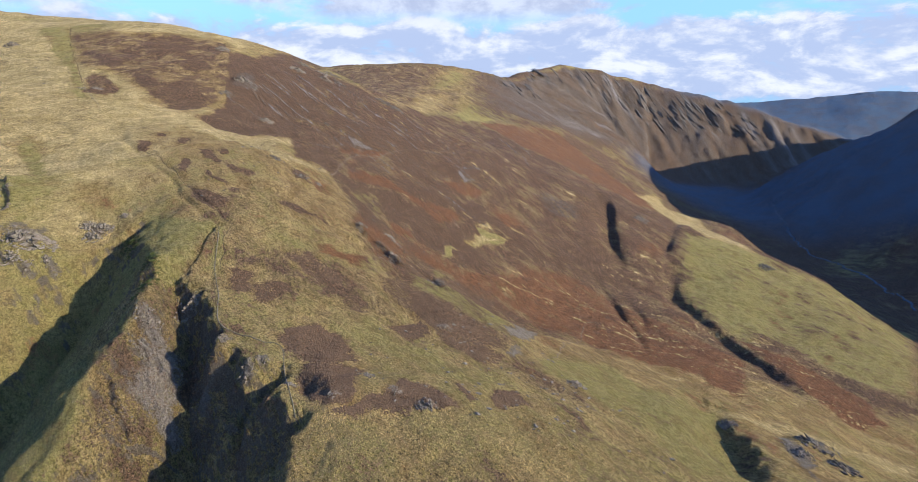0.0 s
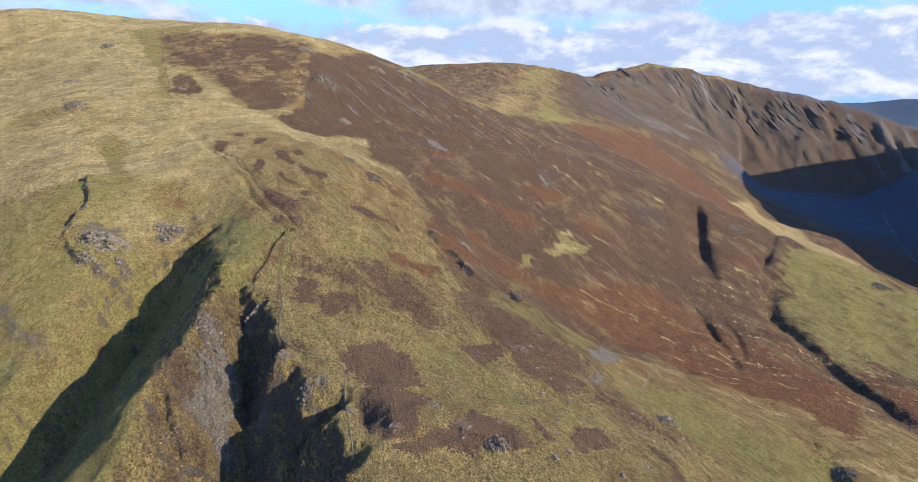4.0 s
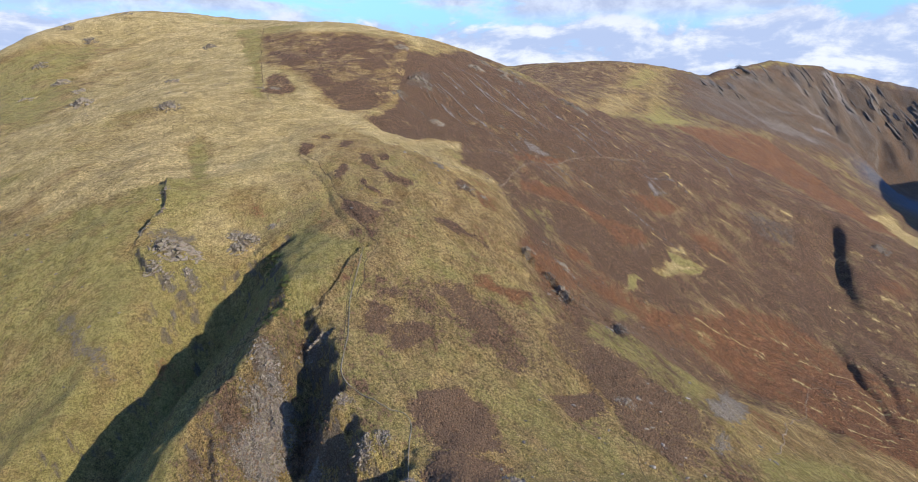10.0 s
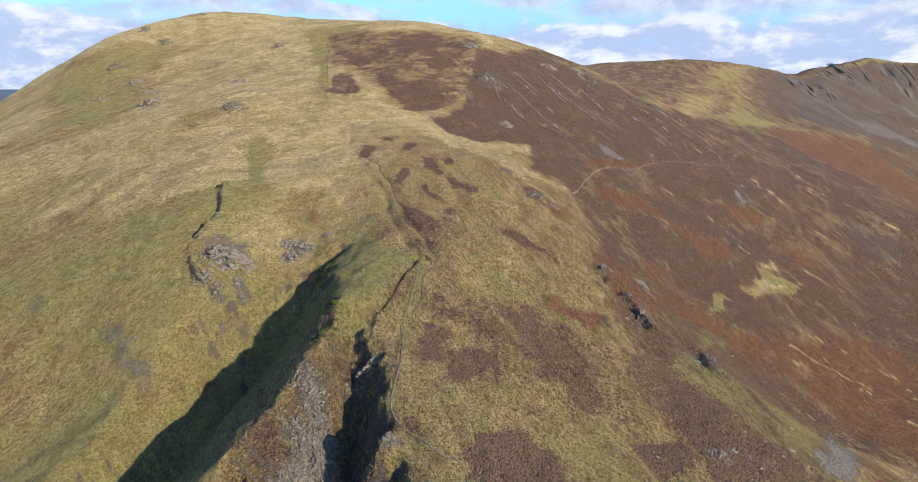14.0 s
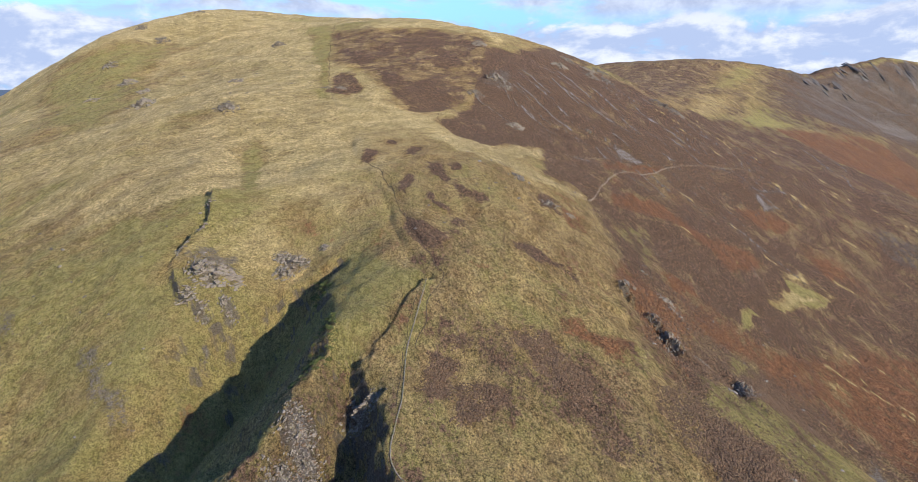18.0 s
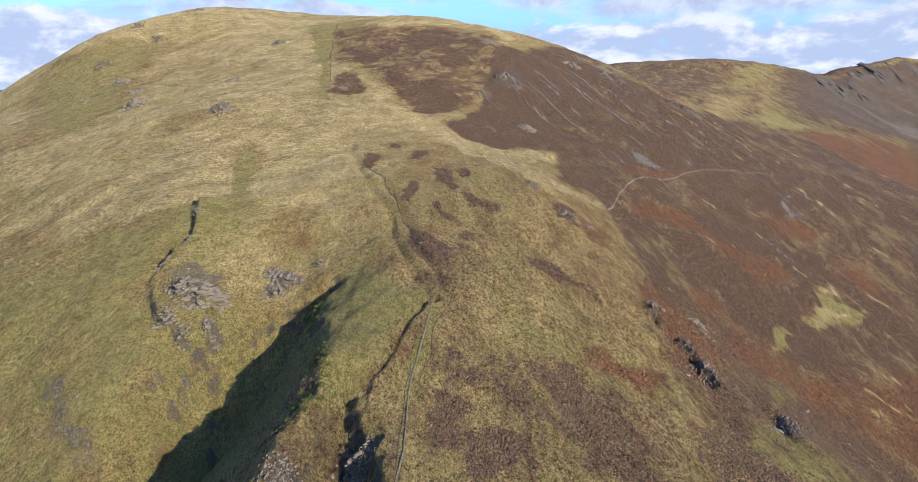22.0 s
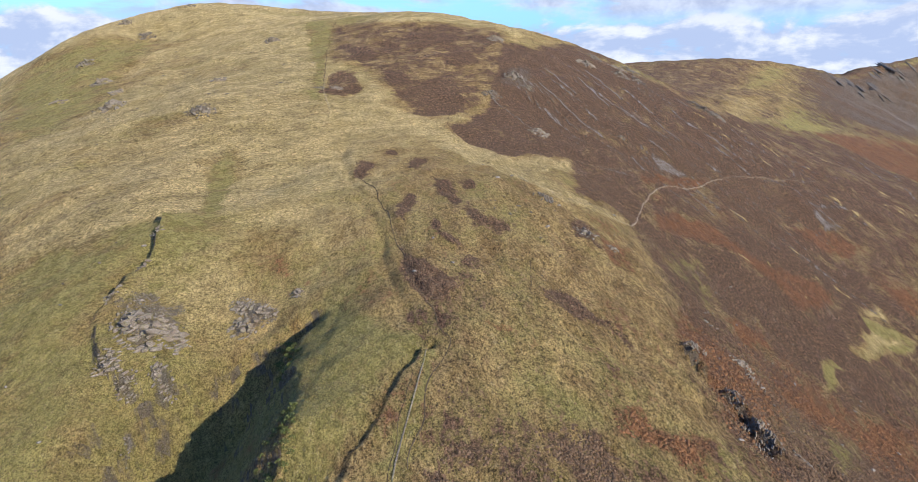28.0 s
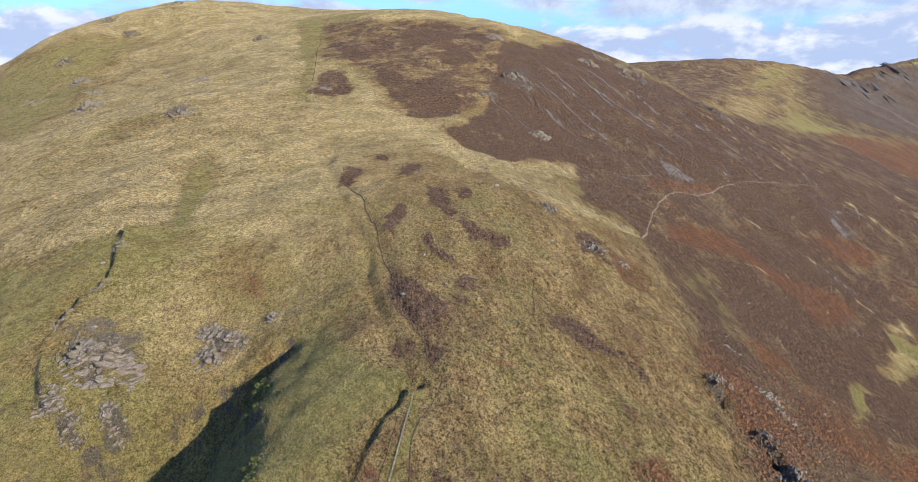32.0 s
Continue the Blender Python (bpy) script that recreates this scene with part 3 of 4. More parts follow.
SCREES = [[(-297, 994), (-248, 953)], [(-248, 953), (-207, 924)], [(-249, 1052), (-196, 1025)], [(-196, 1025), (-152, 1019)], [(-212, 1043), (-179, 1014)], [(-142, 1113), (-105, 1107)], [(-93, 1175), (-63, 1168)], [(-273, 1118), (-217, 1066)], [(-169, 980), (-147, 964)], [(-272, 1068), (-223, 1026)], [(-113, 1011), (-99, 1012)], [(-200, 913), (-186, 912)], [(-176, 916), (-161, 891)], [(-162, 1127), (-139, 1116)], [(-184, 843), (-171, 856)], [(-239, 980), (-222, 962)], [(-175, 1064), (-144, 1032)], [(-306, 1047), (-257, 1010)], [(-1, 1070), (33, 1113)], [(21, 1201), (35, 1212)], [(-56, 1057), (-38, 1079)], [(98, 1705), (136, 1555)], [(147, 1770), (173, 1567)], [(136, 1555), (137, 1272)], [(45, 1561), (82, 1554)], ]

# Rock outcrops: x, y, reach.
OUTCROPS = {
    "crag": [(-323, 470, 13), (-335, 471, 9), (-313, 475, 8), (-326, 451, 6), (-314, 450, 5), (-303, 459, 6), (-372, 523, 4), (-361, 503, 4), (-359, 482, 5)],
    "head": [(-292, 506, 9), (-301, 509, 6), (-285, 510, 5), (-277, 524, 4), (-293, 499, 6)],
    "knoll": [(-504, 694, 13), (-579, 796, 9)],
    "west": [(-650, 722, 16), (-752, 794, 12), (-755, 741, 9.8), (-828, 833, 11.1), (-700, 770, 8)],
    "top": [(-848, 945, 13), (-906, 962, 10), (-642, 959, 10.6)],
    "summit": [(-853, 1033, 8.3)],
    "spot": [(-191, 665, 7), (-158, 641, 7), (-142, 644, 4)],
    "heath": [(-321, 981, 13), (-322, 911, 10), (-254, 856, 10), (-384, 1085, 11), (-300, 960, 9), (-193, 945, 5.3)],
    "brow": [(-281, 1207, 12.7), (-250, 1212, 12.6), (-216, 1197, 10.3), (-131, 1204, 12.3), (-112, 1205, 10.3), (-238, 1243, 14.5), (-146, 1211, 10.1), (-117, 1217, 11.1), (-278, 1140, 12), (-236, 1166, 12)],
    "ledge": [(-90, 578, 5), (-71, 563, 5), (-62, 551, 6), (-56, 545, 6), (-68, 614, 6), (-61, 606, 5), (-18, 562, 5.9), (-17, 555, 6.3), (-40, 560, 5)],
    "rock": [(-51, 332, 5), (-33, 314, 3.5), (-17, 307, 6), (-64, 303, 4), (-11, 435, 6), (83, 422, 7), (-35, 317, 2.7)],
    "east": [(281, 454, 16.4), (281, 420, 10.5), (213, 462, 7.8), (252, 425, 9)],
    "mound": [(503, 1011, 13.3), (330, 1139, 13.8)],
    "ring": [(-446, 812, 6), (-459, 801, 5)],
    "spur": [(-192, 376, 10.5), (-186, 359, 10.2), (-176, 345, 8)],
    "gorge": [(-178, 402, 9.1), (-118, 333, 5.9), (-111, 338, 5.2), (-139, 355, 6.3), (-146, 339, 6.4), (-90, 318, 4.1), (-174, 405, 6.5)],
}


# ---------------------------------------------------------------- what grows where
EAST_EDGE = [(-330, 1330), (-345, 990), (-295, 860), (-215, 790), (-160, 725), (-139, 700), (-125, 660), (-101, 586), (-71, 515), (-45, 462), (-10, 425), (40, 425), (101, 490), (162, 500), (215, 488), (430, 430), (620, 300)]
STREAKS = [(line, 2.6) for line in SCREES]
dice = random.Random(4)
for _ in range(120):
    a, b, n = dice.uniform(-330, 0), dice.uniform(900, 1230), dice.uniform(15, 75)
    STREAKS.append(([(a, b), (a + 0.8 * n, b - 0.55 * n)], dice.uniform(0.6, 1.9)))

# pale lines of bent grass along the bracken slopes
BENTS = []
for _ in range(90):
    a, b, n = dice.uniform(30, 400), dice.uniform(450, 800), dice.uniform(15, 70)
    BENTS.append(([(a, b), (a + n, b - n * dice.uniform(-0.1, 0.35))], dice.uniform(0.4, 1.2)))
for _ in range(60):
    a, b, n = dice.uniform(-150, 330), dice.uniform(800, 1700), dice.uniform(15, 60)
    BENTS.append(([(a, b), (a + n, b - n * dice.uniform(-0.1, 0.8))], dice.uniform(0.4, 1.1)))


def inside(x, y, outline, soft):
    """From 0 well outside an outline to 1 well inside it."""
    p = np.array(outline, float)
    result = np.zeros(x.shape)
    near = (x > p[:, 0].min() - soft) & (x < p[:, 0].max() + soft) & (y > p[:, 1].min() - soft) & (y < p[:, 1].max() + soft)
    if not near.any():
        return result
    u, v = x[near], y[near]
    r = along(u, v, np.r_[p, p[:1]])[0]
    odd = np.zeros(u.shape, bool)
    for (ax, ay), (bx, by) in zip(p, np.roll(p, -1, 0)):
        if ay != by:
            odd ^= ((ay > v) != (by > v)) & (u < (bx - ax) * (v - ay) / (by - ay) + ax)
    result[near] = np.clip(0.5 + np.where(odd, r, -r) / (2 * soft), 0, 1)
    return result


def cover(x, y):
    """Shares of heather, bracken, green grass, stone, pale straw and painted distance haze at x, y."""
    u, v = x + 4 * fractal(x, y, 22, 4, 81, 0.6), y + 4 * fractal(x, y, 22, 4, 84, 0.6)
    r, side, _ = along(x, y, EAST_EDGE)
    east = np.clip(0.5 + np.where(side > 0, r, -r) / 26, 0, 1)
    east = east * (1 - smooth(10, 70, x) * smooth(640, 540, y))
    patch = fractal(x, y, 90, 3, 90)
    far = smooth(1350, 1700, y + 0.25 * x)
    heather = east * (0.64 + 0.2 * patch)
    bracken = east * (0.31 - 0.2 * patch + 0.12 * fractal(x, y, 40, 2, 93))
    green = 0.2 + 0.12 * patch
    stone = np.zeros(x.shape)
    straw = np.zeros(x.shape)
    heather = heather * (1 - far) + far * (0.62 + 0.22 * fractal(x, y, 130, 4, 95))
    bracken = bracken * (1 - far) + far * (0.38 + 0.2 * fractal(x, y, 190, 3, 97))
    green = green * (1 - far) + far * 0.55
    spur = smooth(560, 450, y + 0.4 * x) * smooth(-230, -190, x) * (1 - east)
    green = np.maximum(green, 0.34 * spur)
    heather = np.maximum(heather, spur * (0.25 + 0.24 * lean(x, y, 45, 3, 96)))
    # paler grass on the west flank, its colour also making up for grazing sunlight
    straw = np.maximum(straw, smooth(-190, -360, x + 0.15 * (y - 600)) * smooth(1500, 1300, y) * (0.66 + 0.3 * lean(x, y, 60, 3, 94)))
    ridge = smooth(-350, -270, x) * (1 - east) * smooth(800, 660, y) * smooth(300, 420, y)
    bracken = np.maximum(bracken, ridge * (0.26 + 0.14 * lean(x, y, 30, 3, 85)))
    damp = np.maximum(smooth(-205, -260, x) * smooth(640, 540, y - 0.3 * (x + 300)), 0.8 * smooth(-430, -560, x))
    green = np.maximum(green, damp * (0.36 + 0.26 * lean(x, y, 70, 3, 92)))
    low = smooth(-200, -240, x) * smooth(540, 450, y - 0.1 * (x + 300))
    straw, green = straw * (1 - 0.85 * low), np.maximum(green, low * (0.5 + 0.2 * lean(x, y, 40, 3, 88)))
    for kind, share, soft, outline in PATCHES:
        m = inside(u, v, outline, soft)
        if kind.endswith("heather"):
            heather, bracken, green, straw = np.maximum(heather, (0.92 if kind == "thin heather" else 0.8) * share * m), bracken * (1 - 0.7 * m), green * (1 - 0.5 * m), straw * (1 - 0.8 * m)
        elif kind == "bracken":
            bracken, heather, straw = np.maximum(bracken, share * m), heather * (1 - 0.55 * m), straw * (1 - 0.7 * m)
        elif kind in ("green", "meadow"):
            thin = 0.97 if kind == "meadow" else 0.5
            green, heather, bracken, straw = np.maximum(green, share * m), heather * (1 - thin * m), bracken * (1 - thin * m), straw * (1 - 0.7 * m)
        elif kind == "scrub":
            green, heather, bracken = np.maximum(green, share * m), heather * (1 - 0.4 * m), bracken * (1 - 0.85 * m)
        elif kind == "stone":
            stone = np.maximum(stone, share * m)
        elif kind == "straw":
            straw, green, heather, bracken = np.maximum(straw, share * m), green * (1 - 0.6 * m), heather * (1 - 0.85 * m), bracken * (1 - 0.7 * m)
    for line, w in BENTS:
        p = np.array(line)
        near = (x > p[:, 0].min() - 8) & (x < p[:, 0].max() + 8) & (y > p[:, 1].min() - 8) & (y < p[:, 1].max() + 8)
        if near.any():
            m = np.clip(1.5 - along(u[near], v[near], line)[0] / w, 0, 1)
            straw[near], heather[near], bracken[near] = np.maximum(straw[near], 0.75 * m), heather[near] * (1 - 0.8 * m), bracken[near] * (1 - 0.8 * m)
    for line, w in STREAKS:
        p = np.array(line)
        near = (x > p[:, 0].min() - 15) & (x < p[:, 0].max() + 15) & (y > p[:, 1].min() - 15) & (y < p[:, 1].max() + 15)
        if near.any():
            stone[near] = np.maximum(stone[near], 0.8 * np.clip(1.4 - along(x[near], y[near], line)[0] / w, 0, 1))
    for x0, y0, reach in (o for group in OUTCROPS.values() for o in group):
        near = (np.abs(x - x0) < 2 * reach) & (np.abs(y - y0) < 2 * reach)
        if near.any():
            d = np.hypot(x[near] - x0, y[near] - y0) / reach
            stone[near] = np.maximum(stone[near], 0.66 * np.clip(1.35 - d, 0, 1))
    stone = np.maximum(stone, far * 0.4 * np.clip(fractal(x, y, 70, 4, 98), 0, 1))
    # the far ridge: screes run down from its crags, its back is grass
    r, side, c = along(x, y, FAR_CREST)
    s = c[..., -1] - 0.55 * r
    face = smooth(10, 60, r) * smooth(760, 420, r + 90 * fractal(x, y, 150, 2, 99)) * (side < 0) * smooth(-150, 250, x)
    stone = np.maximum(stone, face * (0.54 + 0.14 * fractal(s, r * 0.1, 45, 3, 101)))
    green = np.maximum(green, smooth(60, 10, r) * far * 0.5 + face * 0.15)
    heather, bracken = np.maximum(heather * (1 - face), 0.95 * face), bracken * (1 - 0.95 * face)
    # the shaded fell across the dale, and the moors beyond; both get painted haze
    r = np.minimum(along(x, y, EAST_CREST)[0], along(x, y, SHADE_CREST)[0])
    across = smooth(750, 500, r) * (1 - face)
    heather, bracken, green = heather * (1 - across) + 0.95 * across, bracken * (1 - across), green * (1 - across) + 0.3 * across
    moor_haze = smooth(3500, 3900, np.hypot(x, y) - 0.1 * x)
    heather, bracken = heather * (1 - moor_haze) + 0.9 * moor_haze, bracken * (1 - moor_haze)
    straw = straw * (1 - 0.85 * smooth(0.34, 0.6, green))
    moor_haze = np.maximum(moor_haze, 0.8 * across)
    return [np.clip(a, 0, 1) for a in (heather, bracken, green, stone, straw, moor_haze)]


# ---------------------------------------------------------------- materials
def material(name):
    m = bpy.data.materials.new(name)
    m.use_nodes = True
    n = Nodes(m.node_tree)
    bsdf, out = n.add("ShaderNodeBsdfPrincipled"), n.add("ShaderNodeOutputMaterial")
    n.link(bsdf.outputs[0], out.inputs[0])
    bsdf.inputs["Roughness"].default_value = 0.95
    bsdf.inputs["Specular IOR Level"].default_value = 0.15
    return m, n, bsdf


def bumped(n, bsdf, h, distance, strength=1.0):
    b = n.add("ShaderNodeBump")
    b.inputs["Strength"].default_value, b.inputs["Distance"].default_value = strength, distance
    n.link(h, b.inputs["Height"])
    n.link(b.outputs[0], bsdf.inputs["Normal"])


def rock_colour(n, where):
    """Grey slate with rust, lichen and dark cracks."""
    big, fine = n.noise(where, 0.22, 5, 0.6), n.noise(where, 1.7, 6, 0.65)
    c = n.mix(n.ramp(fine, 0.35, 0.68, 0.0, 1.0), (0.06, 0.046, 0.034), (0.3, 0.242, 0.18))
    c = n.mix(n.ramp(big, 0.5, 0.66, 0.0, 0.65), c, (0.15, 0.105, 0.075))
    lichen = n.ramp(n.noise(where, 0.9, 4, 0.6), 0.6, 0.68, 0.0, 0.65)
    return n.mix(lichen, c, (0.15, 0.14, 0.065)), fine


def ground_material():
    m, n, bsdf = material("fell_ground")
    where = n.add("ShaderNodeNewGeometry")
    pos = where.outputs["Position"]
    got = n.add("ShaderNodeAttribute")
    got.attribute_name = "cover"
    split = n.add("ShaderNodeSeparateColor")
    n.link(got.outputs["Color"], split.inputs[0])
    heather, bracken, green, stone = split.outputs[0], split.outputs[1], split.outputs[2], got.outputs["Alpha"]
    pale = n.add("ShaderNodeAttribute")
    pale.attribute_name = "straw"
    # growth is drawn out down the fall of the ground, which differs on the two flanks
    place = n.add("ShaderNodeSeparateXYZ")
    n.link(pos, place.inputs[0])
    flank = n.ramp(place.outputs[0], -430.0, -170.0, 0.0, 1.0)
    ways = []
    for angle in (-53, 55):
        turn = n.add("ShaderNodeVectorRotate")
        turn.rotation_type = "Z_AXIS"
        turn.inputs["Angle"].default_value = radians(angle)
        n.link(pos, turn.inputs["Vector"])
        ways.append(turn.outputs[0])

    def drawn(scale, detail, rough, squeeze, distort=0.0):
        f = [n.noise(n.scaled(v, (squeeze, 1.0, 0.7)), scale, detail, rough, distort) for v in ways]
        return n.math("ADD", n.math("MULTIPLY", f[0], n.math("SUBTRACT", 1.0, flank)), n.math("MULTIPLY", f[1], flank))

    streaks = drawn(0.06, 9, 0.78, 0.42, 0.3)
    wide, mid = drawn(0.045, 6, 0.7, 0.6), drawn(0.2, 6, 0.74, 0.65)
    huge, rush = n.noise(pos, 0.012, 4, 0.6), drawn(0.08, 8, 0.76, 0.6)
    tuft, grain = drawn(0.62, 7, 0.84, 0.75), n.noise(n.scaled(pos, (1.0, 0.75, 1.0)), 1.5, 6, 0.85)
    # grass: straw on the dry slopes, olive where it is grazed or wet
    straw = n.mix(n.ramp(streaks, 0.38, 0.62, 0.0, 1.0), (0.2, 0.122, 0.042), (0.47, 0.325, 0.125))
    straw = n.mix(n.ramp(mid, 0.42, 0.66, 0.0, 0.6), straw, (0.265, 0.16, 0.07))
    straw = n.mix(n.ramp(rush, 0.5, 0.62, 0.0, 0.65), straw, (0.2, 0.13, 0.06))
    olive = n.mix(n.ramp(mid, 0.36, 0.64, 0.0, 1.0), (0.235, 0.2, 0.056), (0.4, 0.328, 0.108))
    olive = n.mix(n.ramp(rush, 0.5, 0.62, 0.0, 0.6), olive, (0.2, 0.122, 0.05))
    olive = n.mix(n.ramp(tuft, 0.45, 0.65, 0.0, 0.5), olive, (0.29, 0.205, 0.078))
    lush = n.math("ADD", green, n.math("MULTIPLY", n.math("SUBTRACT", wide, 0.5), 1.7))
    c = n.mix(n.ramp(lush, 0.08, 0.62, 0.0, 1.0), straw, olive)
    # bent grass, set extra pale to brighten the dimly lit west flank too
    bent = n.mix(n.ramp(streaks, 0.38, 0.62, 0.0, 1.0), (0.4, 0.295, 0.115), (0.6, 0.445, 0.2))
    bent = n.mix(n.ramp(rush, 0.5, 0.62, 0.0, 0.6), bent, (0.23, 0.165, 0.068))
    c = n.mix(n.ramp(n.math("ADD", pale.outputs["Fac"], n.math("MULTIPLY", n.math("SUBTRACT", mid, 0.5), 1.0)), 0.25, 0.65, 0.0, 0.85), c, bent)
    c = n.mix(n.ramp(rush, 0.46, 0.36, 0.0, 0.4), c, (0.23, 0.15, 0.065))
    # specks of shade and sunlight among the tufts, painted as dark and pale
    speck = drawn(0.42, 4, 0.7, 0.7)
    c = n.mix(n.math("MULTIPLY", n.ramp(speck, 0.57, 0.66, 0.0, 0.5), n.ramp(green, 0.3, 0.65, 1.0, 0.3)), c, (0.11, 0.08, 0.032))
    c = n.mix(n.ramp(speck, 0.42, 0.33, 0.0, 0.45), c, (0.5, 0.385, 0.19))
    # among heather and bracken the grass is thin and brown
    rank = n.ramp(n.math("ADD", heather, bracken), 0.35, 0.95, 0.0, 0.75)
    c = n.mix(rank, c, n.mix(n.ramp(tuft, 0.38, 0.62, 0.0, 1.0), (0.11, 0.075, 0.038), (0.27, 0.185, 0.09)))
    # bracken
    fern = n.mix(n.ramp(mid, 0.36, 0.66, 0.0, 1.0), (0.1, 0.046, 0.024), (0.3, 0.124, 0.052))
    fern = n.mix(n.ramp(tuft, 0.42, 0.66, 0.0, 0.5), fern, (0.21, 0.13, 0.064))
    f = n.math("ADD", bracken, n.math("ADD", n.math("MULTIPLY", n.math("SUBTRACT", wide, 0.5), 1.5), n.math("MULTIPLY", n.math("SUBTRACT", n.mix(0.45, mid, tuft), 0.5), 1.9)))
    c = n.mix(n.ramp(f, 0.3, 0.58, 0.0, 0.92), c, fern)
    # heather
    ling = n.mix(n.ramp(tuft, 0.36, 0.64, 0.0, 1.0), (0.046, 0.028, 0.017), (0.205, 0.118, 0.066))
    ling = n.mix(n.ramp(rush, 0.48, 0.62, 0.0, 0.55), ling, (0.13, 0.075, 0.048))
    ling = n.mix(n.ramp(grain, 0.55, 0.7, 0.0, 0.5), ling, (0.24, 0.17, 0.1))
    ling = n.mix(n.ramp(streaks, 0.57, 0.66, 0.0, 0.5), ling, (0.27, 0.2, 0.145))
    h = n.math("ADD", heather, n.math("ADD", n.math("MULTIPLY", n.math("SUBTRACT", wide, 0.5), 2.1), n.math("MULTIPLY", n.math("SUBTRACT", n.mix(0.5, mid, tuft), 0.5), 3.0)))
    c = n.mix(n.ramp(h, 0.4, 0.6, 0.0, 0.94), c, ling)
    # tuft shading painted into the colour: noise darkens hollows and brightens tips
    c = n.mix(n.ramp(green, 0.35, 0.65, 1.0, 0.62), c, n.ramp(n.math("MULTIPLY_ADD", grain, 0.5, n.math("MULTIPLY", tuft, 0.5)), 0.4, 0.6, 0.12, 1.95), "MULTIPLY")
    # stone: screes, and bare rock where the ground is steep
    rock, fine = rock_colour(n, pos)
    up = n.add("ShaderNodeSeparateXYZ")
    n.link(where.outputs["True Normal"], up.inputs[0])
    steep = n.ramp(n.math("ADD", up.outputs[2], n.math("MULTIPLY", n.math("SUBTRACT", mid, 0.5), 0.55)), 0.5, 0.36, 0.0, 1.0)
    s = n.math("ADD", stone, n.math("MULTIPLY", n.math("SUBTRACT", n.mix(0.5, mid, tuft), 0.5), 3.2))
    bare = n.math("MAXIMUM", n.ramp(s, 0.42, 0.66, 0.0, 0.88), n.math("MULTIPLY", steep, 0.85))
    scree = n.mix(n.ramp(fine, 0.38, 0.62, 0.0, 1.0), (0.2, 0.165, 0.14), (0.44, 0.385, 0.34))
    c = n.mix(bare, c, n.mix(n.ramp(stone, 0.6, 0.78, 0.0, 0.85), rock, scree))
    # blue-grey distance haze painted into the colour of the far hills
    far_haze = n.add("ShaderNodeAttribute")
    far_haze.attribute_name = "haze"
    c = n.mix(n.math("MULTIPLY", far_haze.outputs["Fac"], n.ramp(huge, 0.4, 0.6, 0.75, 1.0)), c, (0.1, 0.14, 0.18))
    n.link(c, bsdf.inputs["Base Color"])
    crags = n.math("MULTIPLY", stone, n.math("MULTIPLY", rush, 1.6))
    lump = n.math("ADD", crags, n.math("ADD", n.math("MULTIPLY", tuft, 0.8), n.math("ADD", n.math("MULTIPLY", grain, 0.55), n.math("MULTIPLY", mid, 1.3))))
    bumped(n, bsdf, lump, 5.0, 1.0)
    return m


def plant_material(name, dark, light, tip=None):
    m, n, bsdf = material(name)
    g = n.add("ShaderNodeNewGeometry")
    pos = g.outputs["Position"]
    c = n.mix(n.math("MULTIPLY_ADD", g.outputs["Random Per Island"], 0.6, n.math("MULTIPLY", n.noise(pos, 0.08, 3), 0.5)), dark, light)
    if tip:
        c = n.mix(n.ramp(n.noise(pos, 1.4, 3, 0.6), 0.48, 0.66, 0.0, 0.7), c, tip)
    n.link(c, bsdf.inputs["Base Color"])
    return m


def stone_material(name, tint, moss=0.3):
    m, n, bsdf = material(name)
    o = n.add("ShaderNodeObjectInfo")
    pos = n.add("ShaderNodeNewGeometry").outputs["Position"]
    rock, fine = rock_colour(n, pos)
    c = n.mix(n.math("MULTIPLY", o.outputs["Random"], 0.5), rock, tint)
    c = n.mix(n.ramp(n.noise(pos, 0.6, 4, 0.6), 0.52, 0.64, 0.0, moss), c, (0.13, 0.12, 0.045))
    n.link(c, bsdf.inputs["Base Color"])
    bumped(n, bsdf, fine, 0.25, 0.8)
    bsdf.inputs["Roughness"].default_value = 0.88
    return m


def earth_material(name, dark, light):
    m, n, bsdf = material(name)
    pos = n.add("ShaderNodeNewGeometry").outputs["Position"]
    c = n.mix(n.ramp(n.noise(pos, 0.5, 5, 0.65), 0.35, 0.65, 0.0, 1.0), dark, light)
    n.link(c, bsdf.inputs["Base Color"])
    bumped(n, bsdf, n.noise(pos, 3.0, 4), 0.1)
    return m


def water_material():
    m, n, bsdf = material("beck_water")
    pos = n.add("ShaderNodeNewGeometry").outputs["Position"]
    foam = n.ramp(n.noise(pos, 0.35, 5, 0.7), 0.5, 0.62, 0.0, 1.0)
    n.link(n.mix(foam, (0.05, 0.06, 0.07), (0.16, 0.17, 0.18)), bsdf.inputs["Base Color"])
    bsdf.inputs["Roughness"].default_value = 0.45
    bumped(n, bsdf, n.noise(pos, 1.2, 4), 0.15)
    return m


FELL = ground_material()
HEATHER = plant_material("heather", (0.036, 0.022, 0.013), (0.15, 0.088, 0.048), (0.22, 0.145, 0.08))
GRASS = plant_material("dry_grass", (0.13, 0.085, 0.034), (0.3, 0.212, 0.088), (0.22, 0.145, 0.062))
TURF = plant_material("green_grass", (0.09, 0.078, 0.022), (0.2, 0.155, 0.052), (0.25, 0.19, 0.075))
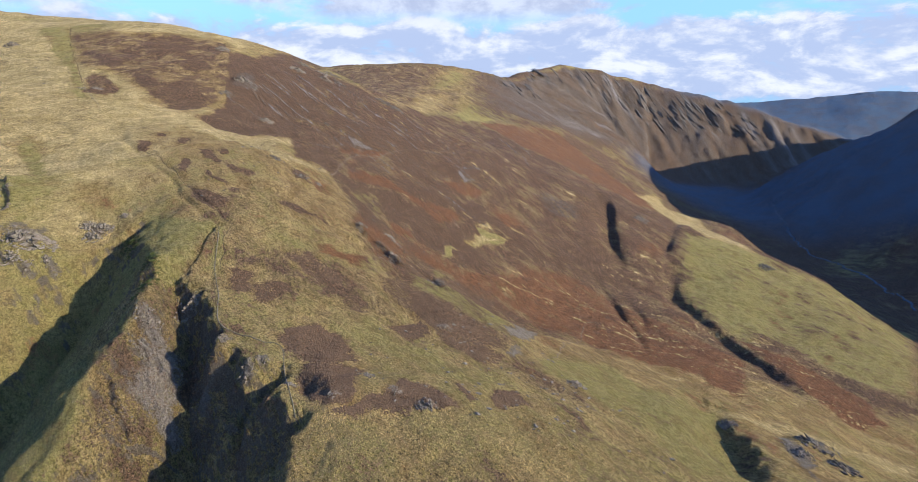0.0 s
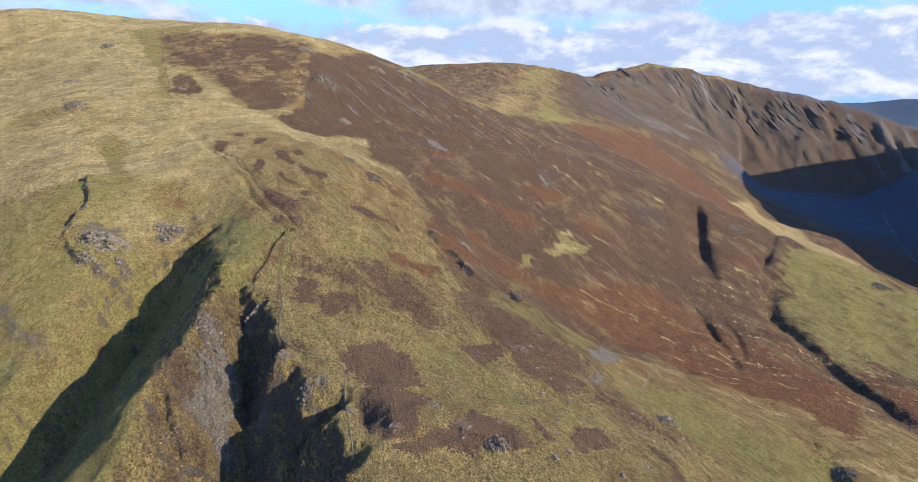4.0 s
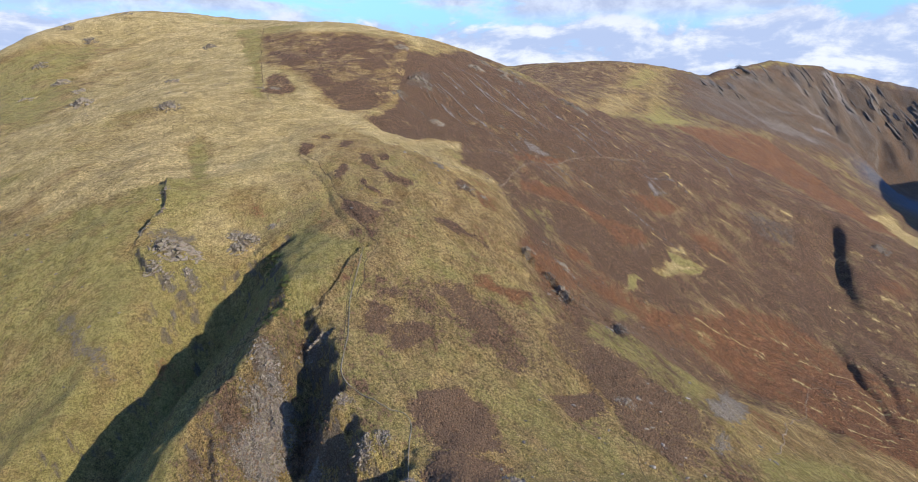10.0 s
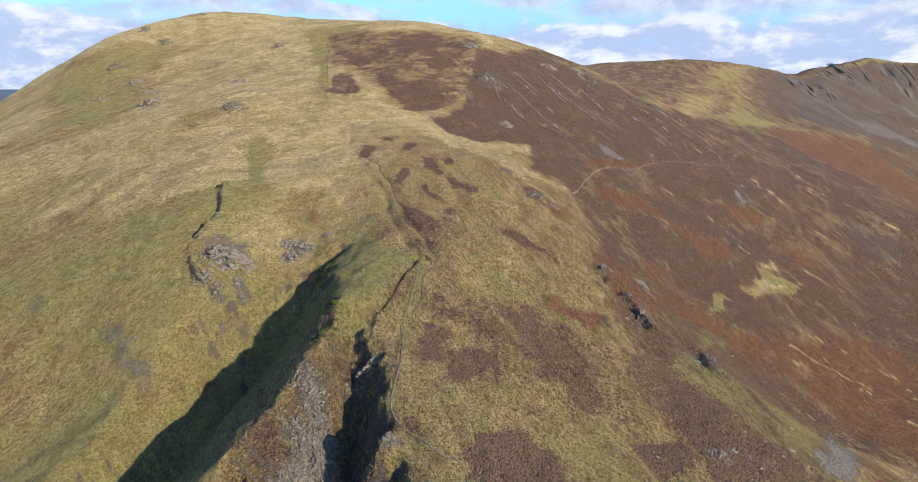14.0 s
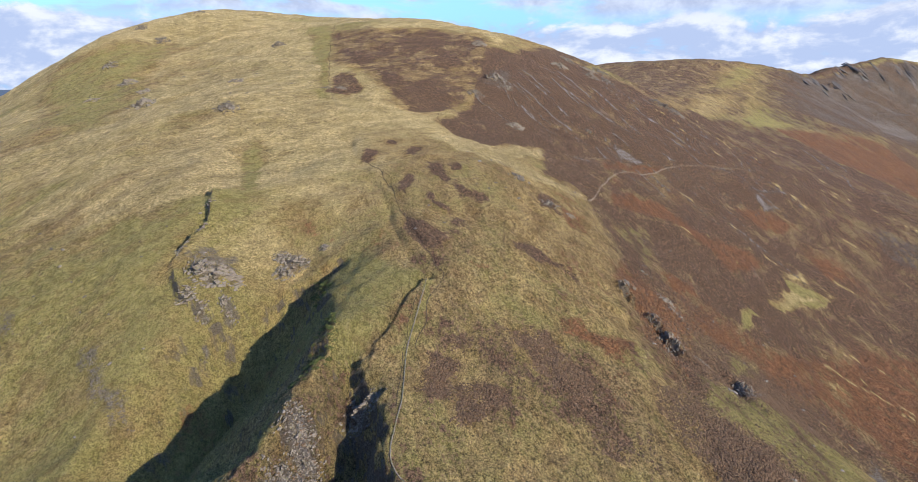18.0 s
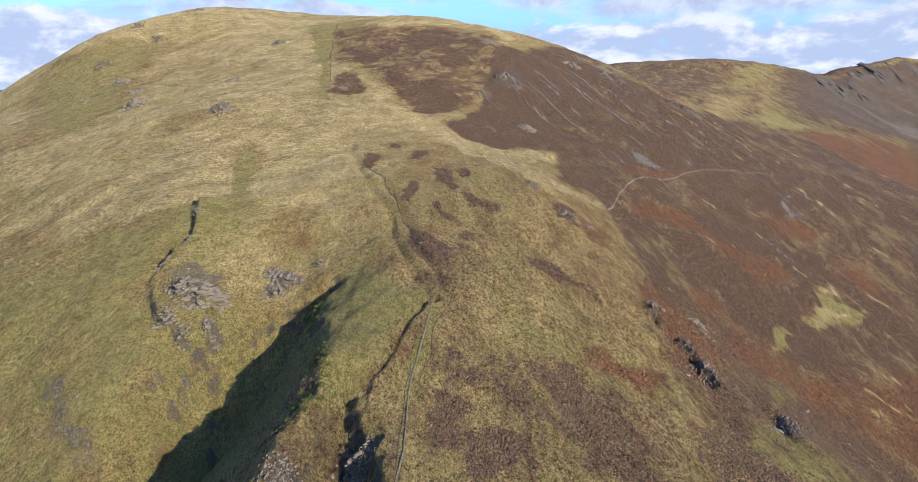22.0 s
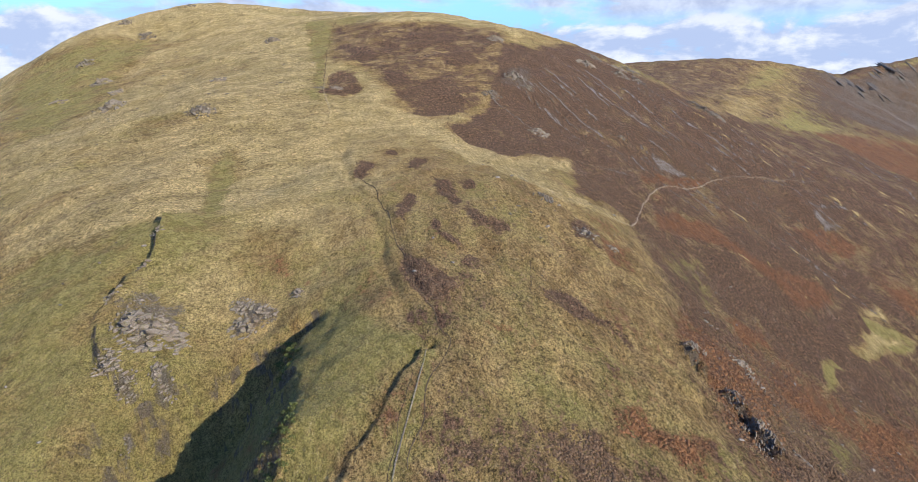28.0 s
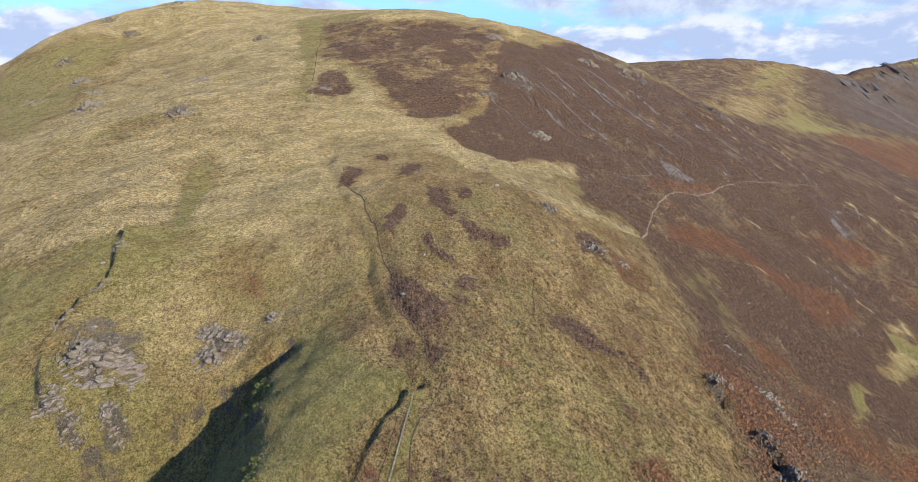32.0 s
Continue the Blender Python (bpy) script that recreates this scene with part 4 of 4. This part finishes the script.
BRACKEN = plant_material("bracken", (0.1, 0.045, 0.02), (0.22, 0.1, 0.042), (0.15, 0.09, 0.045))
SHRUB = plant_material("shrub_leaves", (0.045, 0.06, 0.015), (0.13, 0.14, 0.04), (0.17, 0.16, 0.06))
STEM = earth_material("woody_stem", (0.07, 0.05, 0.035), (0.14, 0.1, 0.07))
ROCK = stone_material("slate_rock", (0.17, 0.14, 0.105), 0.45)
PALE_ROCK = stone_material("pale_rock", (0.3, 0.26, 0.215), 0.4)
CRAG_ROCK = stone_material("crag_rock", (0.1, 0.092, 0.085), 0.25)
WALL_STONE = stone_material("wall_stone", (0.2, 0.17, 0.085), 0.9)
TRACK = earth_material("worn_track", (0.16, 0.112, 0.068), (0.28, 0.205, 0.13))
PEAT = earth_material("trodden_peat", (0.06, 0.043, 0.024), (0.13, 0.092, 0.05))
STRAW_TRACK = earth_material("straw_track", (0.2, 0.145, 0.068), (0.36, 0.265, 0.13))
BECK = water_material()

# ---------------------------------------------------------------- the ground sheet
def thing(name, label, category, group="", kind=""):
    return tagged(new(name), label, category, group, kind)


def fan():
    """Bearings and ranges of the sheet's net: fine where the flight looks, coarse behind."""
    t = np.radians(np.r_[np.arange(-80, 88, 0.2), np.arange(88, 280, 2.0)])
    r = [12.0]
    while r[-1] < 4850:
        r.append(r[-1] * (1.06 if r[-1] < 60 else 1.006 if r[-1] < 1500 else 1.009 if r[-1] < 2350 else 1.0045 if r[-1] < 3350 else 1.012))
    return t, np.array(r)


HUB = (-40.0, 150.0)


def sheet():
    t, r = fan()
    tt, rr = np.meshgrid(t, r)
    x, y = HUB[0] - rr * np.sin(tt), HUB[1] + rr * np.cos(tt)
    x, y = np.r_[HUB[0], x.ravel()], np.r_[HUB[1], y.ravel()]
    z = height(x, y)
    nt, nr = len(t), len(r)
    i, j = np.meshgrid(np.arange(nr - 1), np.arange(nt), indexing="ij")
    a, b = 1 + i * nt + j, 1 + i * nt + (j + 1) % nt
    quads = np.stack([a, a + nt, b + nt, b], -1).reshape(-1, 4)
    cap = np.stack([np.zeros(nt, int), 1 + np.arange(nt), 1 + (np.arange(nt) + 1) % nt], -1)
    me = bpy.data.meshes.new("ground")
    me.vertices.add(len(x))
    me.vertices.foreach_set("co", np.stack([x, y, z], -1).astype(np.float32).ravel())
    me.loops.add(quads.size + cap.size)
    me.loops.foreach_set("vertex_index", np.r_[quads.ravel(), cap.ravel()].astype(np.int32))
    me.polygons.add(len(quads) + len(cap))
    me.polygons.foreach_set("loop_start", np.r_[np.arange(len(quads)) * 4, quads.size + np.arange(len(cap)) * 3].astype(np.int32))
    me.update(calc_edges=True)
    me.validate()
    me.shade_smooth()
    return me, x, y, z


ground_mesh, GX, GY, GZ = sheet()
ground = tagged(new("ground", ground_mesh), "open fell of straw grass, heather and red bracken", "hillside", kind="structure")
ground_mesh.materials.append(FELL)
shares = cover(GX, GY)
layer = ground_mesh.attributes.new("cover", "FLOAT_COLOR", "POINT")
layer.data.foreach_set("color", np.stack(shares[:4], -1).astype(np.float32).ravel())
layer = ground_mesh.attributes.new("straw", "FLOAT", "POINT")
layer.data.foreach_set("value", shares[4].astype(np.float32))
layer = ground_mesh.attributes.new("haze", "FLOAT", "POINT")
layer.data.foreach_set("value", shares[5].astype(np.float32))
SHEET_T, SHEET_R = fan()
SHEET_Z = GZ[1:].reshape(len(SHEET_R), len(SHEET_T))
SHEET_COVER = [a[1:].reshape(SHEET_Z.shape) for a in shares]


def on_sheet(x, y):
    """The rows, columns and fractions of places on the sheet's net."""
    x, y = np.asarray(x, float) - HUB[0], np.asarray(y, float) - HUB[1]
    r, t = np.hypot(x, y), np.arctan2(-x, y)
    t = np.where(t < SHEET_T[0], t + 2 * np.pi, t)
    i = np.clip(np.searchsorted(SHEET_R, r) - 1, 0, len(SHEET_R) - 2)
    j = np.clip(np.searchsorted(SHEET_T, t) - 1, 0, len(SHEET_T) - 2)
    return i, j, (r - SHEET_R[i]) / (SHEET_R[i + 1] - SHEET_R[i]), (t - SHEET_T[j]) / (SHEET_T[j + 1] - SHEET_T[j])


def lie(x, y):
    """The height of the sheet at x, y."""
    i, j, u, v = on_sheet(x, y)
    a, b, c, d = SHEET_Z[i, j], SHEET_Z[i, j + 1], SHEET_Z[i + 1, j], SHEET_Z[i + 1, j + 1]
    return (a * (1 - u) + c * u) * (1 - v) + (b * (1 - u) + d * u) * v


def growth(x, y):
    i, j, u, v = on_sheet(x, y)
    i, j = i + (u > 0.5), j + (v > 0.5)
    return [a[i, j] for a in SHEET_COVER]


# ---------------------------------------------------------------- plants and stones past counting
rng = np.random.default_rng(11)


def strewn(count, tries, share):
    """Places on the land where share(cover) beats chance, thinning out with the distance."""
    t = np.radians(rng.uniform(-62, 78, tries))
    r = 70 * np.exp(rng.uniform(0, 1, tries) ** 0.85 * math.log(900 / 70))
    x, y = HUB[0] - r * np.sin(t), HUB[1] + r * np.cos(t)
    keep = rng.uniform(0, 1, tries) < share(growth(x, y), x, y)
    x, y = x[keep][:count], y[keep][:count]
    return x, y, lie(x, y)


def clumps(name, label, category, places, template, wide, tall, mat):
    """One mesh of many small clumps, each a turned and stretched copy of a few points."""
    x, y, z = places
    n = len(x)
    verts, faces = template
    v = np.array(verts, float)[None] + rng.normal(0, 0.13, (n, len(verts), 3))
    a, s = rng.uniform(0, 2 * np.pi, n), rng.uniform(*wide, n)
    c, d = np.cos(a)[:, None], np.sin(a)[:, None]
    p = np.stack([(v[..., 0] * c - v[..., 1] * d) * s[:, None] + x[:, None], (v[..., 0] * d + v[..., 1] * c) * s[:, None] + y[:, None],
                  v[..., 2] * rng.uniform(*tall, n)[:, None] + z[:, None]], -1).reshape(-1, 3)
    f = (np.array(faces)[None] + (np.arange(n) * len(verts))[:, None, None]).reshape(-1, 3)
    me = bpy.data.meshes.new(name)
    me.vertices.add(len(p))
    me.vertices.foreach_set("co", p.astype(np.float32).ravel())
    me.loops.add(f.size)
    me.loops.foreach_set("vertex_index", f.astype(np.int32).ravel())
    me.polygons.add(len(f))
    me.polygons.foreach_set("loop_start", np.arange(0, f.size, 3, dtype=np.int32))
    me.update(calc_edges=True)
    me.materials.append(mat)
    return tagged(new(name, me), label, category, kind="stuff")


def ring_of(k, r, z, turn=0.0):
    return [(r * math.cos(2 * math.pi * (i + turn) / k), r * math.sin(2 * math.pi * (i + turn) / k), z) for i in range(k)]


CONE = (ring_of(4, 1.0, -0.35) + [(0.2, 0.1, 1.0)], [(0, 1, 4), (1, 2, 4), (2, 3, 4), (3, 0, 4)])
DOME = (ring_of(5, 1.0, -0.3) + ring_of(3, 0.5, 0.95, 0.3),
        [(0, 1, 5), (1, 6, 5), (1, 2, 6), (2, 3, 6), (3, 7, 6), (3, 4, 7), (4, 5, 7), (4, 0, 5), (5, 6, 7)])
BLOCK = (ring_of(4, 1.0, -0.4) + ring_of(4, 0.75, 0.8, 0.2),
         [(0, 1, 5), (0, 5, 4), (1, 2, 6), (1, 6, 5), (2, 3, 7), (2, 7, 6), (3, 0, 4), (3, 4, 7), (4, 5, 6), (4, 6, 7)])

clumps("heather_clumps", "dark brown heather clumps across the fellside", "heather",
       strewn(90000, 900000, lambda c, x, y: smooth(0.3, 0.75, c[0]) * (1 - c[2] * 0.5)), DOME, (0.35, 0.85), (0.2, 0.5), HEATHER)
clumps("grass_tussocks", "pale straw grass tussocks on open slopes", "grass",
       strewn(95000, 700000, lambda c, x, y: np.clip(0.9 - c[0] - c[1] - c[2], 0.02, 1)), CONE, (0.25, 0.6), (0.15, 0.42), GRASS)
clumps("green_tussocks", "olive green grass tussocks on grazed slopes", "grass",
       strewn(90000, 700000, lambda c, x, y: np.clip(c[2] * 1.2 - 0.2 - c[0] * 0.6 - c[1] * 0.6, 0, 1)), CONE, (0.25, 0.55), (0.15, 0.4), TURF)
clumps("bracken_fronds", "rust brown dead bracken on lower slopes", "bracken",
       strewn(42000, 500000, lambda c, x, y: smooth(0.35, 0.75, c[1]) * (1 - 0.6 * c[0])), DOME, (0.4, 1.0), (0.3, 0.7), BRACKEN)
clumps("scree_stones", "loose grey scree stones on steep slopes", "scree",
       strewn(16000, 900000, lambda c, x, y: smooth(0.35, 0.7, c[3])), BLOCK, (0.25, 0.8), (0.15, 0.45), ROCK)


# ---------------------------------------------------------------- rocks
def level(x, y):
    return float(lie(x, y))


def part(name, bm, mat, parent, label=""):
    me = bpy.data.meshes.new(name)
    bm.to_mesh(me)
    bm.free()
    me.materials.append(mat)
    ob = new(name, me)
    ob.parent = parent
    return tagged(ob, label)


def angular_rock(seed, long=1.5, tall=0.8):
    """A split, bedded block with flat faces and broken corners."""
    d = random.Random(seed)
    bm = bmesh.new()
    bmesh.ops.create_icosphere(bm, subdivisions=2, radius=1.0)
    cuts = [(Vector((d.gauss(0, 1), d.gauss(0, 1), d.gauss(0, 0.7))).normalized(), d.uniform(0.5, 0.85)) for _ in range(9)]
    for v in bm.verts:
        for n, far in cuts:
            over = v.co.dot(n) - far
            if over > 0:
                v.co -= n * over * 0.95
        v.co *= 1 + 0.06 * d.uniform(-1, 1)
        v.co = Vector((v.co.x * long, v.co.y, v.co.z * tall))
    return bm


ROCK_MESHES = []
for k in range(10):
    bm = angular_rock(100 + k, 1.2 + 0.12 * k, 0.65 + 0.05 * (k % 4))
    me = bpy.data.meshes.new("rock")
    bm.to_mesh(me)
    bm.free()
    me.materials.append(ROCK if k < 7 else PALE_ROCK)
    ROCK_MESHES.append(me)

OUTCROP_LABELS = {
    "crag": "broken grey crag with grassy ledges above the ravine", "head": "brown rock bluff at the head of the ravine",
    "knoll": "grey rocky knoll on straw-coloured grass", "west": "scattered grey outcrop on the grassy western slope",
    "top": "dark crag just below the summit", "summit": "small pile of summit rocks on grass",
    "spot": "weathered grey boulder pile at the heather edge", "heath": "grey slabby outcrop in dark heather",
    "brow": "jagged rocks along the heathery skyline brow", "ledge": "dark rock step beside a narrow gully",
    "rock": "lone grey outcrop among heather and grass", "east": "grey rock ribs above the eastern ravine",
    "mound": "small outcrop on the green grassy mound", "ring": "pale rocks beside the heather ring",
    "spur": "bare grey slabs on the spur's flank", "gorge": "dark broken rocks lining the gorge wall"}


def outcrop(x, y, reach, label, seed):
    d = random.Random(seed)
    ob = thing("rock_outcrop", label, "outcrop", "outcrops on the fell")
    ob.location = (x, y, level(x, y))
    n = int(min(70, max(16, reach * 5.5)))
    lean = d.uniform(60, 120)
    for k in range(n):
        a, r = d.uniform(0, 2 * math.pi), reach * 0.95 * math.sqrt(d.random())
        px, py = x + 1.15 * r * math.cos(a), y + 0.95 * r * math.sin(a)
        s = d.uniform(0.07, 0.19) * min(reach, 12) * (1.25 - 0.6 * r / reach) + 0.4
        s *= 0.55 if "slabs" in label or "gorge" in label else 1.0
        rock = new("rock", ROCK_MESHES[d.randrange(7)])
        rock.parent = ob
        rock.matrix_local = (pose(px - x, py - y, level(px, py) - ob.location.z - 0.22 * s, d.uniform(-22, 22), d.uniform(-22, 22), lean + d.uniform(-16, 16))
                             @ Matrix.Diagonal((s * d.uniform(0.8, 1.7), s * d.uniform(0.4, 0.8), s * d.uniform(0.6, 1.4), 1)))
    return ob


count = 0
for kind, places in OUTCROPS.items():
    for x0, y0, reach in places:
        count += 1
        outcrop(x0, y0, reach, OUTCROP_LABELS[kind], count)

# the dark ribs of the far ridge's crags
def rib_line(x, y, long, wide, tall, seed):
    """One rib lying down the fall of the far face."""
    ux, uy = x + 0.48 * long * 0.5, y - 0.88 * long * 0.5
    vx, vy = 2 * x - ux, 2 * y - uy
    drop = math.degrees(math.atan2(level(vx, vy) - level(ux, uy), long))
    turn = math.degrees(math.atan2(uy - vy, ux - vx))
    rib = new("rock", CRAG_MESHES[seed % len(CRAG_MESHES)])
    rib.matrix_world = pose(x, y, level(x, y) - 0.25 * tall, 0, 0, turn) @ pose(0, 0, 0, 0, drop, 0) @ Matrix.Diagonal((long / 2, wide / 2, tall, 1))
    return rib


CRAG_MESHES = []
for k in range(6):
    bm = angular_rock(300 + k, 1.0, 0.9)
    me = bpy.data.meshes.new("rock")
    bm.to_mesh(me)
    bm.free()
    me.materials.append(CRAG_ROCK)
    CRAG_MESHES.append(me)
dice = random.Random(33)
for cx, cy, reach, ribs in ((250, 2900, 90, 14), (430, 3130, 110, 16), (640, 3250, 120, 18), (840, 3240, 130, 26), (1010, 3190, 120, 30), (1180, 3130, 110, 24), (1330, 3090, 80, 14)):
    crag = thing("crag", "dark ribbed crag on the far ridge's steep face", "crag", "crags on the far ridge")
    crag.location = (cx, cy, level(cx, cy))
    base = crag.location.copy()
    for k in range(ribs):
        x0, y0 = cx + dice.uniform(-1, 1) * reach, cy + dice.gauss(0, 0.42) * reach
        rib = rib_line(x0, y0, dice.uniform(40, 130), dice.uniform(6, 16), dice.uniform(2, 5.5), dice.randrange(6))
        rib.matrix_world = Matrix.Translation(-base) @ rib.matrix_world
        rib.parent = crag

# single boulders lying about
dice = random.Random(21)
spots = [(dice.uniform(-10, 75), dice.uniform(300, 480)) for _ in range(60)]
spots += [(dice.gauss(-190, 28), dice.gauss(640, 45)) for _ in range(25)]
spots += [(dice.uniform(-520, -320), dice.uniform(360, 520)) for _ in range(35)]
spots += [(dice.uniform(-90, 30), dice.uniform(520, 760)) for _ in range(50)]
spots += [(dice.uniform(-800, -480), dice.uniform(620, 950)) for _ in range(40)]
spots += [(dice.uniform(-60, 130), dice.uniform(300, 430)) for _ in range(70)]
for x0, y0 in spots:
    s = dice.uniform(0.35, 1.1)
    b = new("boulder", ROCK_MESHES[dice.choice((7, 8, 9, 3))])
    b.matrix_world = pose(x0, y0, level(x0, y0) + 0.2 * s, dice.uniform(-20, 20), dice.uniform(-20, 20), dice.uniform(0, 360)) @ Matrix.Scale(s, 4)
    tagged(b, "pale weathered boulder lying in the grass", "boulder", "boulders strewn on the fell")


# ---------------------------------------------------------------- the tumbled wall
def resampled(line, step):
    p = np.array(line, float)
    run = np.r_[0, np.cumsum(np.hypot(*np.diff(p, axis=0).T))]
    s = np.arange(0, run[-1], step)
    k = np.clip(np.searchsorted(run, s, "right") - 1, 0, len(p) - 2)
    # rounded corners
    q = np.vstack([2 * p[0] - p[1], p, 2 * p[-1] - p[-2]])
    t = ((s - run[k]) / (run[k + 1] - run[k]))[:, None]
    a, b, c, d = q[k], q[k + 1], q[k + 2], q[k + 3]
    return 0.5 * (2 * b + (c - a) * t + (2 * a - 5 * b + 4 * c - d) * t**2 + (3 * b - a - 3 * c + d) * t**3)


def dry_wall(line):
    ob = thing("dry_stone_wall", "low mossy dry stone wall along the ravine edge", "wall")
    p = resampled(line, 1.0)
    h = lie(p[:, 0], p[:, 1])
    ob.location = (*p[0], h[0])
    d = random.Random(8)
    for i in range(0, len(p) - 6, 6):
        bm = bmesh.new()
        rows = []
        for k in range(i, i + 7):
            way = p[min(k + 1, len(p) - 1)] - p[max(k - 1, 0)]
            way /= np.hypot(*way)
            side = np.array([-way[1], way[0]])
            top = d.uniform(0.2, 0.5)
            row = []
            for off, up in ((-0.34, -0.6), (-0.28, 0.2), (-0.18, top), (0.18, top * d.uniform(0.9, 1.1)), (0.28, 0.2), (0.34, -0.6)):
                q = p[k] + side * (off + d.uniform(-0.08, 0.08))
                row.append(bm.verts.new((q[0] - p[0][0], q[1] - p[0][1], h[k] - h[0] + up + d.uniform(-0.08, 0.08))))
            rows.append(row)
        for a, b in zip(rows[:-1], rows[1:]):
            for j in range(5):
                bm.faces.new((a[j], a[j + 1], b[j + 1], b[j]))
        for row in (rows[0], rows[-1]):
            bm.faces.new(row)
        bmesh.ops.recalc_face_normals(bm, faces=bm.faces)
        part("wall_length", bm, WALL_STONE, ob)
    return ob


dry_wall(LINES["wall"])


# ---------------------------------------------------------------- paths and water
def ribbon(name, label, category, line, wide, lift, mat, wander=0.6, seed=1):
    p = resampled(line, 2.0)
    n = len(p)
    p = p + wander * np.stack([value_noise(np.arange(n) / 5.0, np.full(n, 0.5), seed), value_noise(np.arange(n) / 5.0, np.full(n, 9.5), seed)], -1)
    way = np.gradient(p, axis=0)
    way /= np.hypot(way[:, 0], way[:, 1])[:, None]
    side = np.stack([-way[:, 1], way[:, 0]], -1)
    w = wide * (0.75 + 0.35 * value_noise(np.arange(n) / 3.0, np.full(n, 4.5), seed))[:, None]
    bm = bmesh.new()
    rows = []
    for off, up in ((-0.62, -0.25), (-0.45, lift), (0.45, lift), (0.62, -0.25)):
        q = p + side * off * w
        z = lie(q[:, 0], q[:, 1]) + up
        rows.append([bm.verts.new((*a, b)) for a, b in zip(q, z)])
    for a, b in zip(rows[:-1], rows[1:]):
        for k in range(n - 1):
            bm.faces.new((a[k], b[k], b[k + 1], a[k + 1]))
    bmesh.ops.recalc_face_normals(bm, faces=bm.faces)
    me = bpy.data.meshes.new(name)
    bm.to_mesh(me)
    bm.free()
    me.materials.append(mat)
    me.shade_smooth()
    return tagged(new(name, me), label, category, kind="structure")


ribbon("footpath", "worn pale footpath zigzagging through heather", "path", LINES["path_zig"], 1.3, 0.16, TRACK, 1.2, 3)
ribbon("footpath", "faint path crossing the heather slope", "path", LINES["path_cross"], 0.9, 0.16, TRACK, 1.5, 13)
ribbon("footpath", "faint path crossing the heather slope", "path", LINES["path_faint"], 0.7, 0.16, TRACK, 1.5, 14)
ribbon("footpath", "short steep path through heather", "path", LINES["path_short"], 0.8, 0.16, TRACK, 1.0, 15)
ribbon("footpath", "broad straw-coloured track through grass", "path", LINES["path_straw"], 1.6, 0.16, STRAW_TRACK, 1.2, 4)
ribbon("footpath", "pale track climbing through the upper heather", "path", LINES["path_top"], 1.3, 0.16, STRAW_TRACK, 2.0, 5)
ribbon("footpath", "pale track bending round a heather patch", "path", LINES["path_ring"], 1.2, 0.16, STRAW_TRACK, 1.6, 16)
ribbon("footpath", "narrow trodden peat path up the spur", "path", LINES["rill_b"], 0.6, 0.1, PEAT, 1.0, 7)
ribbon("footpath", "narrow trodden peat path beside the wall", "path", LINES["path_spur"], 0.55, 0.1, PEAT, 0.8, 6)
ribbon("sheep_track", "thin dark sheep track worn in grass", "path", LINES["path_spur_low"], 0.4, 0.1, PEAT, 1.0, 17)
ribbon("footpath", "thin sheep path looping through bracken", "path", LINES["loop"], 0.9, 0.16, TRACK, 2.5, 8)
ribbon("sheep_track", "thin dark sheep track worn in grass", "path", LINES["furrow"], 0.36, 0.1, PEAT, 1.0, 21)
ribbon("sheep_track", "thin dark sheep track worn in grass", "path", LINES["green_line"], 0.45, 0.1, PEAT, 1.6, 22)
ribbon("sheep_track", "faint line of an old boundary up the hill", "path", LINES["hill_fence"], 0.8, 0.12, PEAT, 1.5, 23)
ribbon("beck", "shaded stony beck on the dale floor", "stream", LINES["stream"], 5.0, 0.6, BECK, 6.0, 9)


# ---------------------------------------------------------------- shrubs on the ravine bank
def shrub(seed):
    d = random.Random(seed)
    ob = thing("shrub", "small green shrub on the shaded ravine bank", "shrub", "shrubs on the ravine bank")
    for _ in range(4):
        bm = bmesh.new()
        a = d.uniform(0, 6.3)
        foot, tip = Vector((0, 0, -0.3)), Vector((0.5 * math.cos(a), 0.5 * math.sin(a), 0.7))
        u = Vector((-math.sin(a), math.cos(a), 0)) * 0.05
        q = [bm.verts.new(c) for c in (foot - u, foot + u, foot + Vector((0.05, 0, 0.05)), tip)]
        for f in ((0, 1, 3), (1, 2, 3), (2, 0, 3)):
            bm.faces.new([q[i] for i in f])
        part("stem", bm, STEM, ob)
    bm = bmesh.new()
    for _ in range(70):
        a, r = d.uniform(0, 6.3), math.sqrt(d.random())
        c = Vector((r * math.cos(a), r * math.sin(a), 0.25 + (1 - 0.6 * r * r) * d.uniform(0.2, 1.0)))
        q = [c + Vector((d.gauss(0, 0.2), d.gauss(0, 0.2), d.gauss(0, 0.14))) for _ in range(3)]
        bm.faces.new([bm.verts.new(v) for v in q])
    part("crown", bm, SHRUB, ob)
    return ob


kinds = [shrub(k) for k in range(4)]
placed = 0
while placed < 170:
    x0, y0 = dice.uniform(-275, -198), dice.uniform(385, 505)
    best = max(inside(np.array([x0]), np.array([y0]), o, 4)[0] for kind, _, _, o in PATCHES if kind == "shrubs")
    if best > 0.5:
        m = pose(x0, y0, level(x0, y0), 0, 0, dice.uniform(0, 360)) @ Matrix.Scale(dice.uniform(0.7, 1.4), 4)
        if placed < 4:
            kinds[placed].matrix_basis = m
        else:
            copy_thing(kinds[placed % 4], m)
        placed += 1
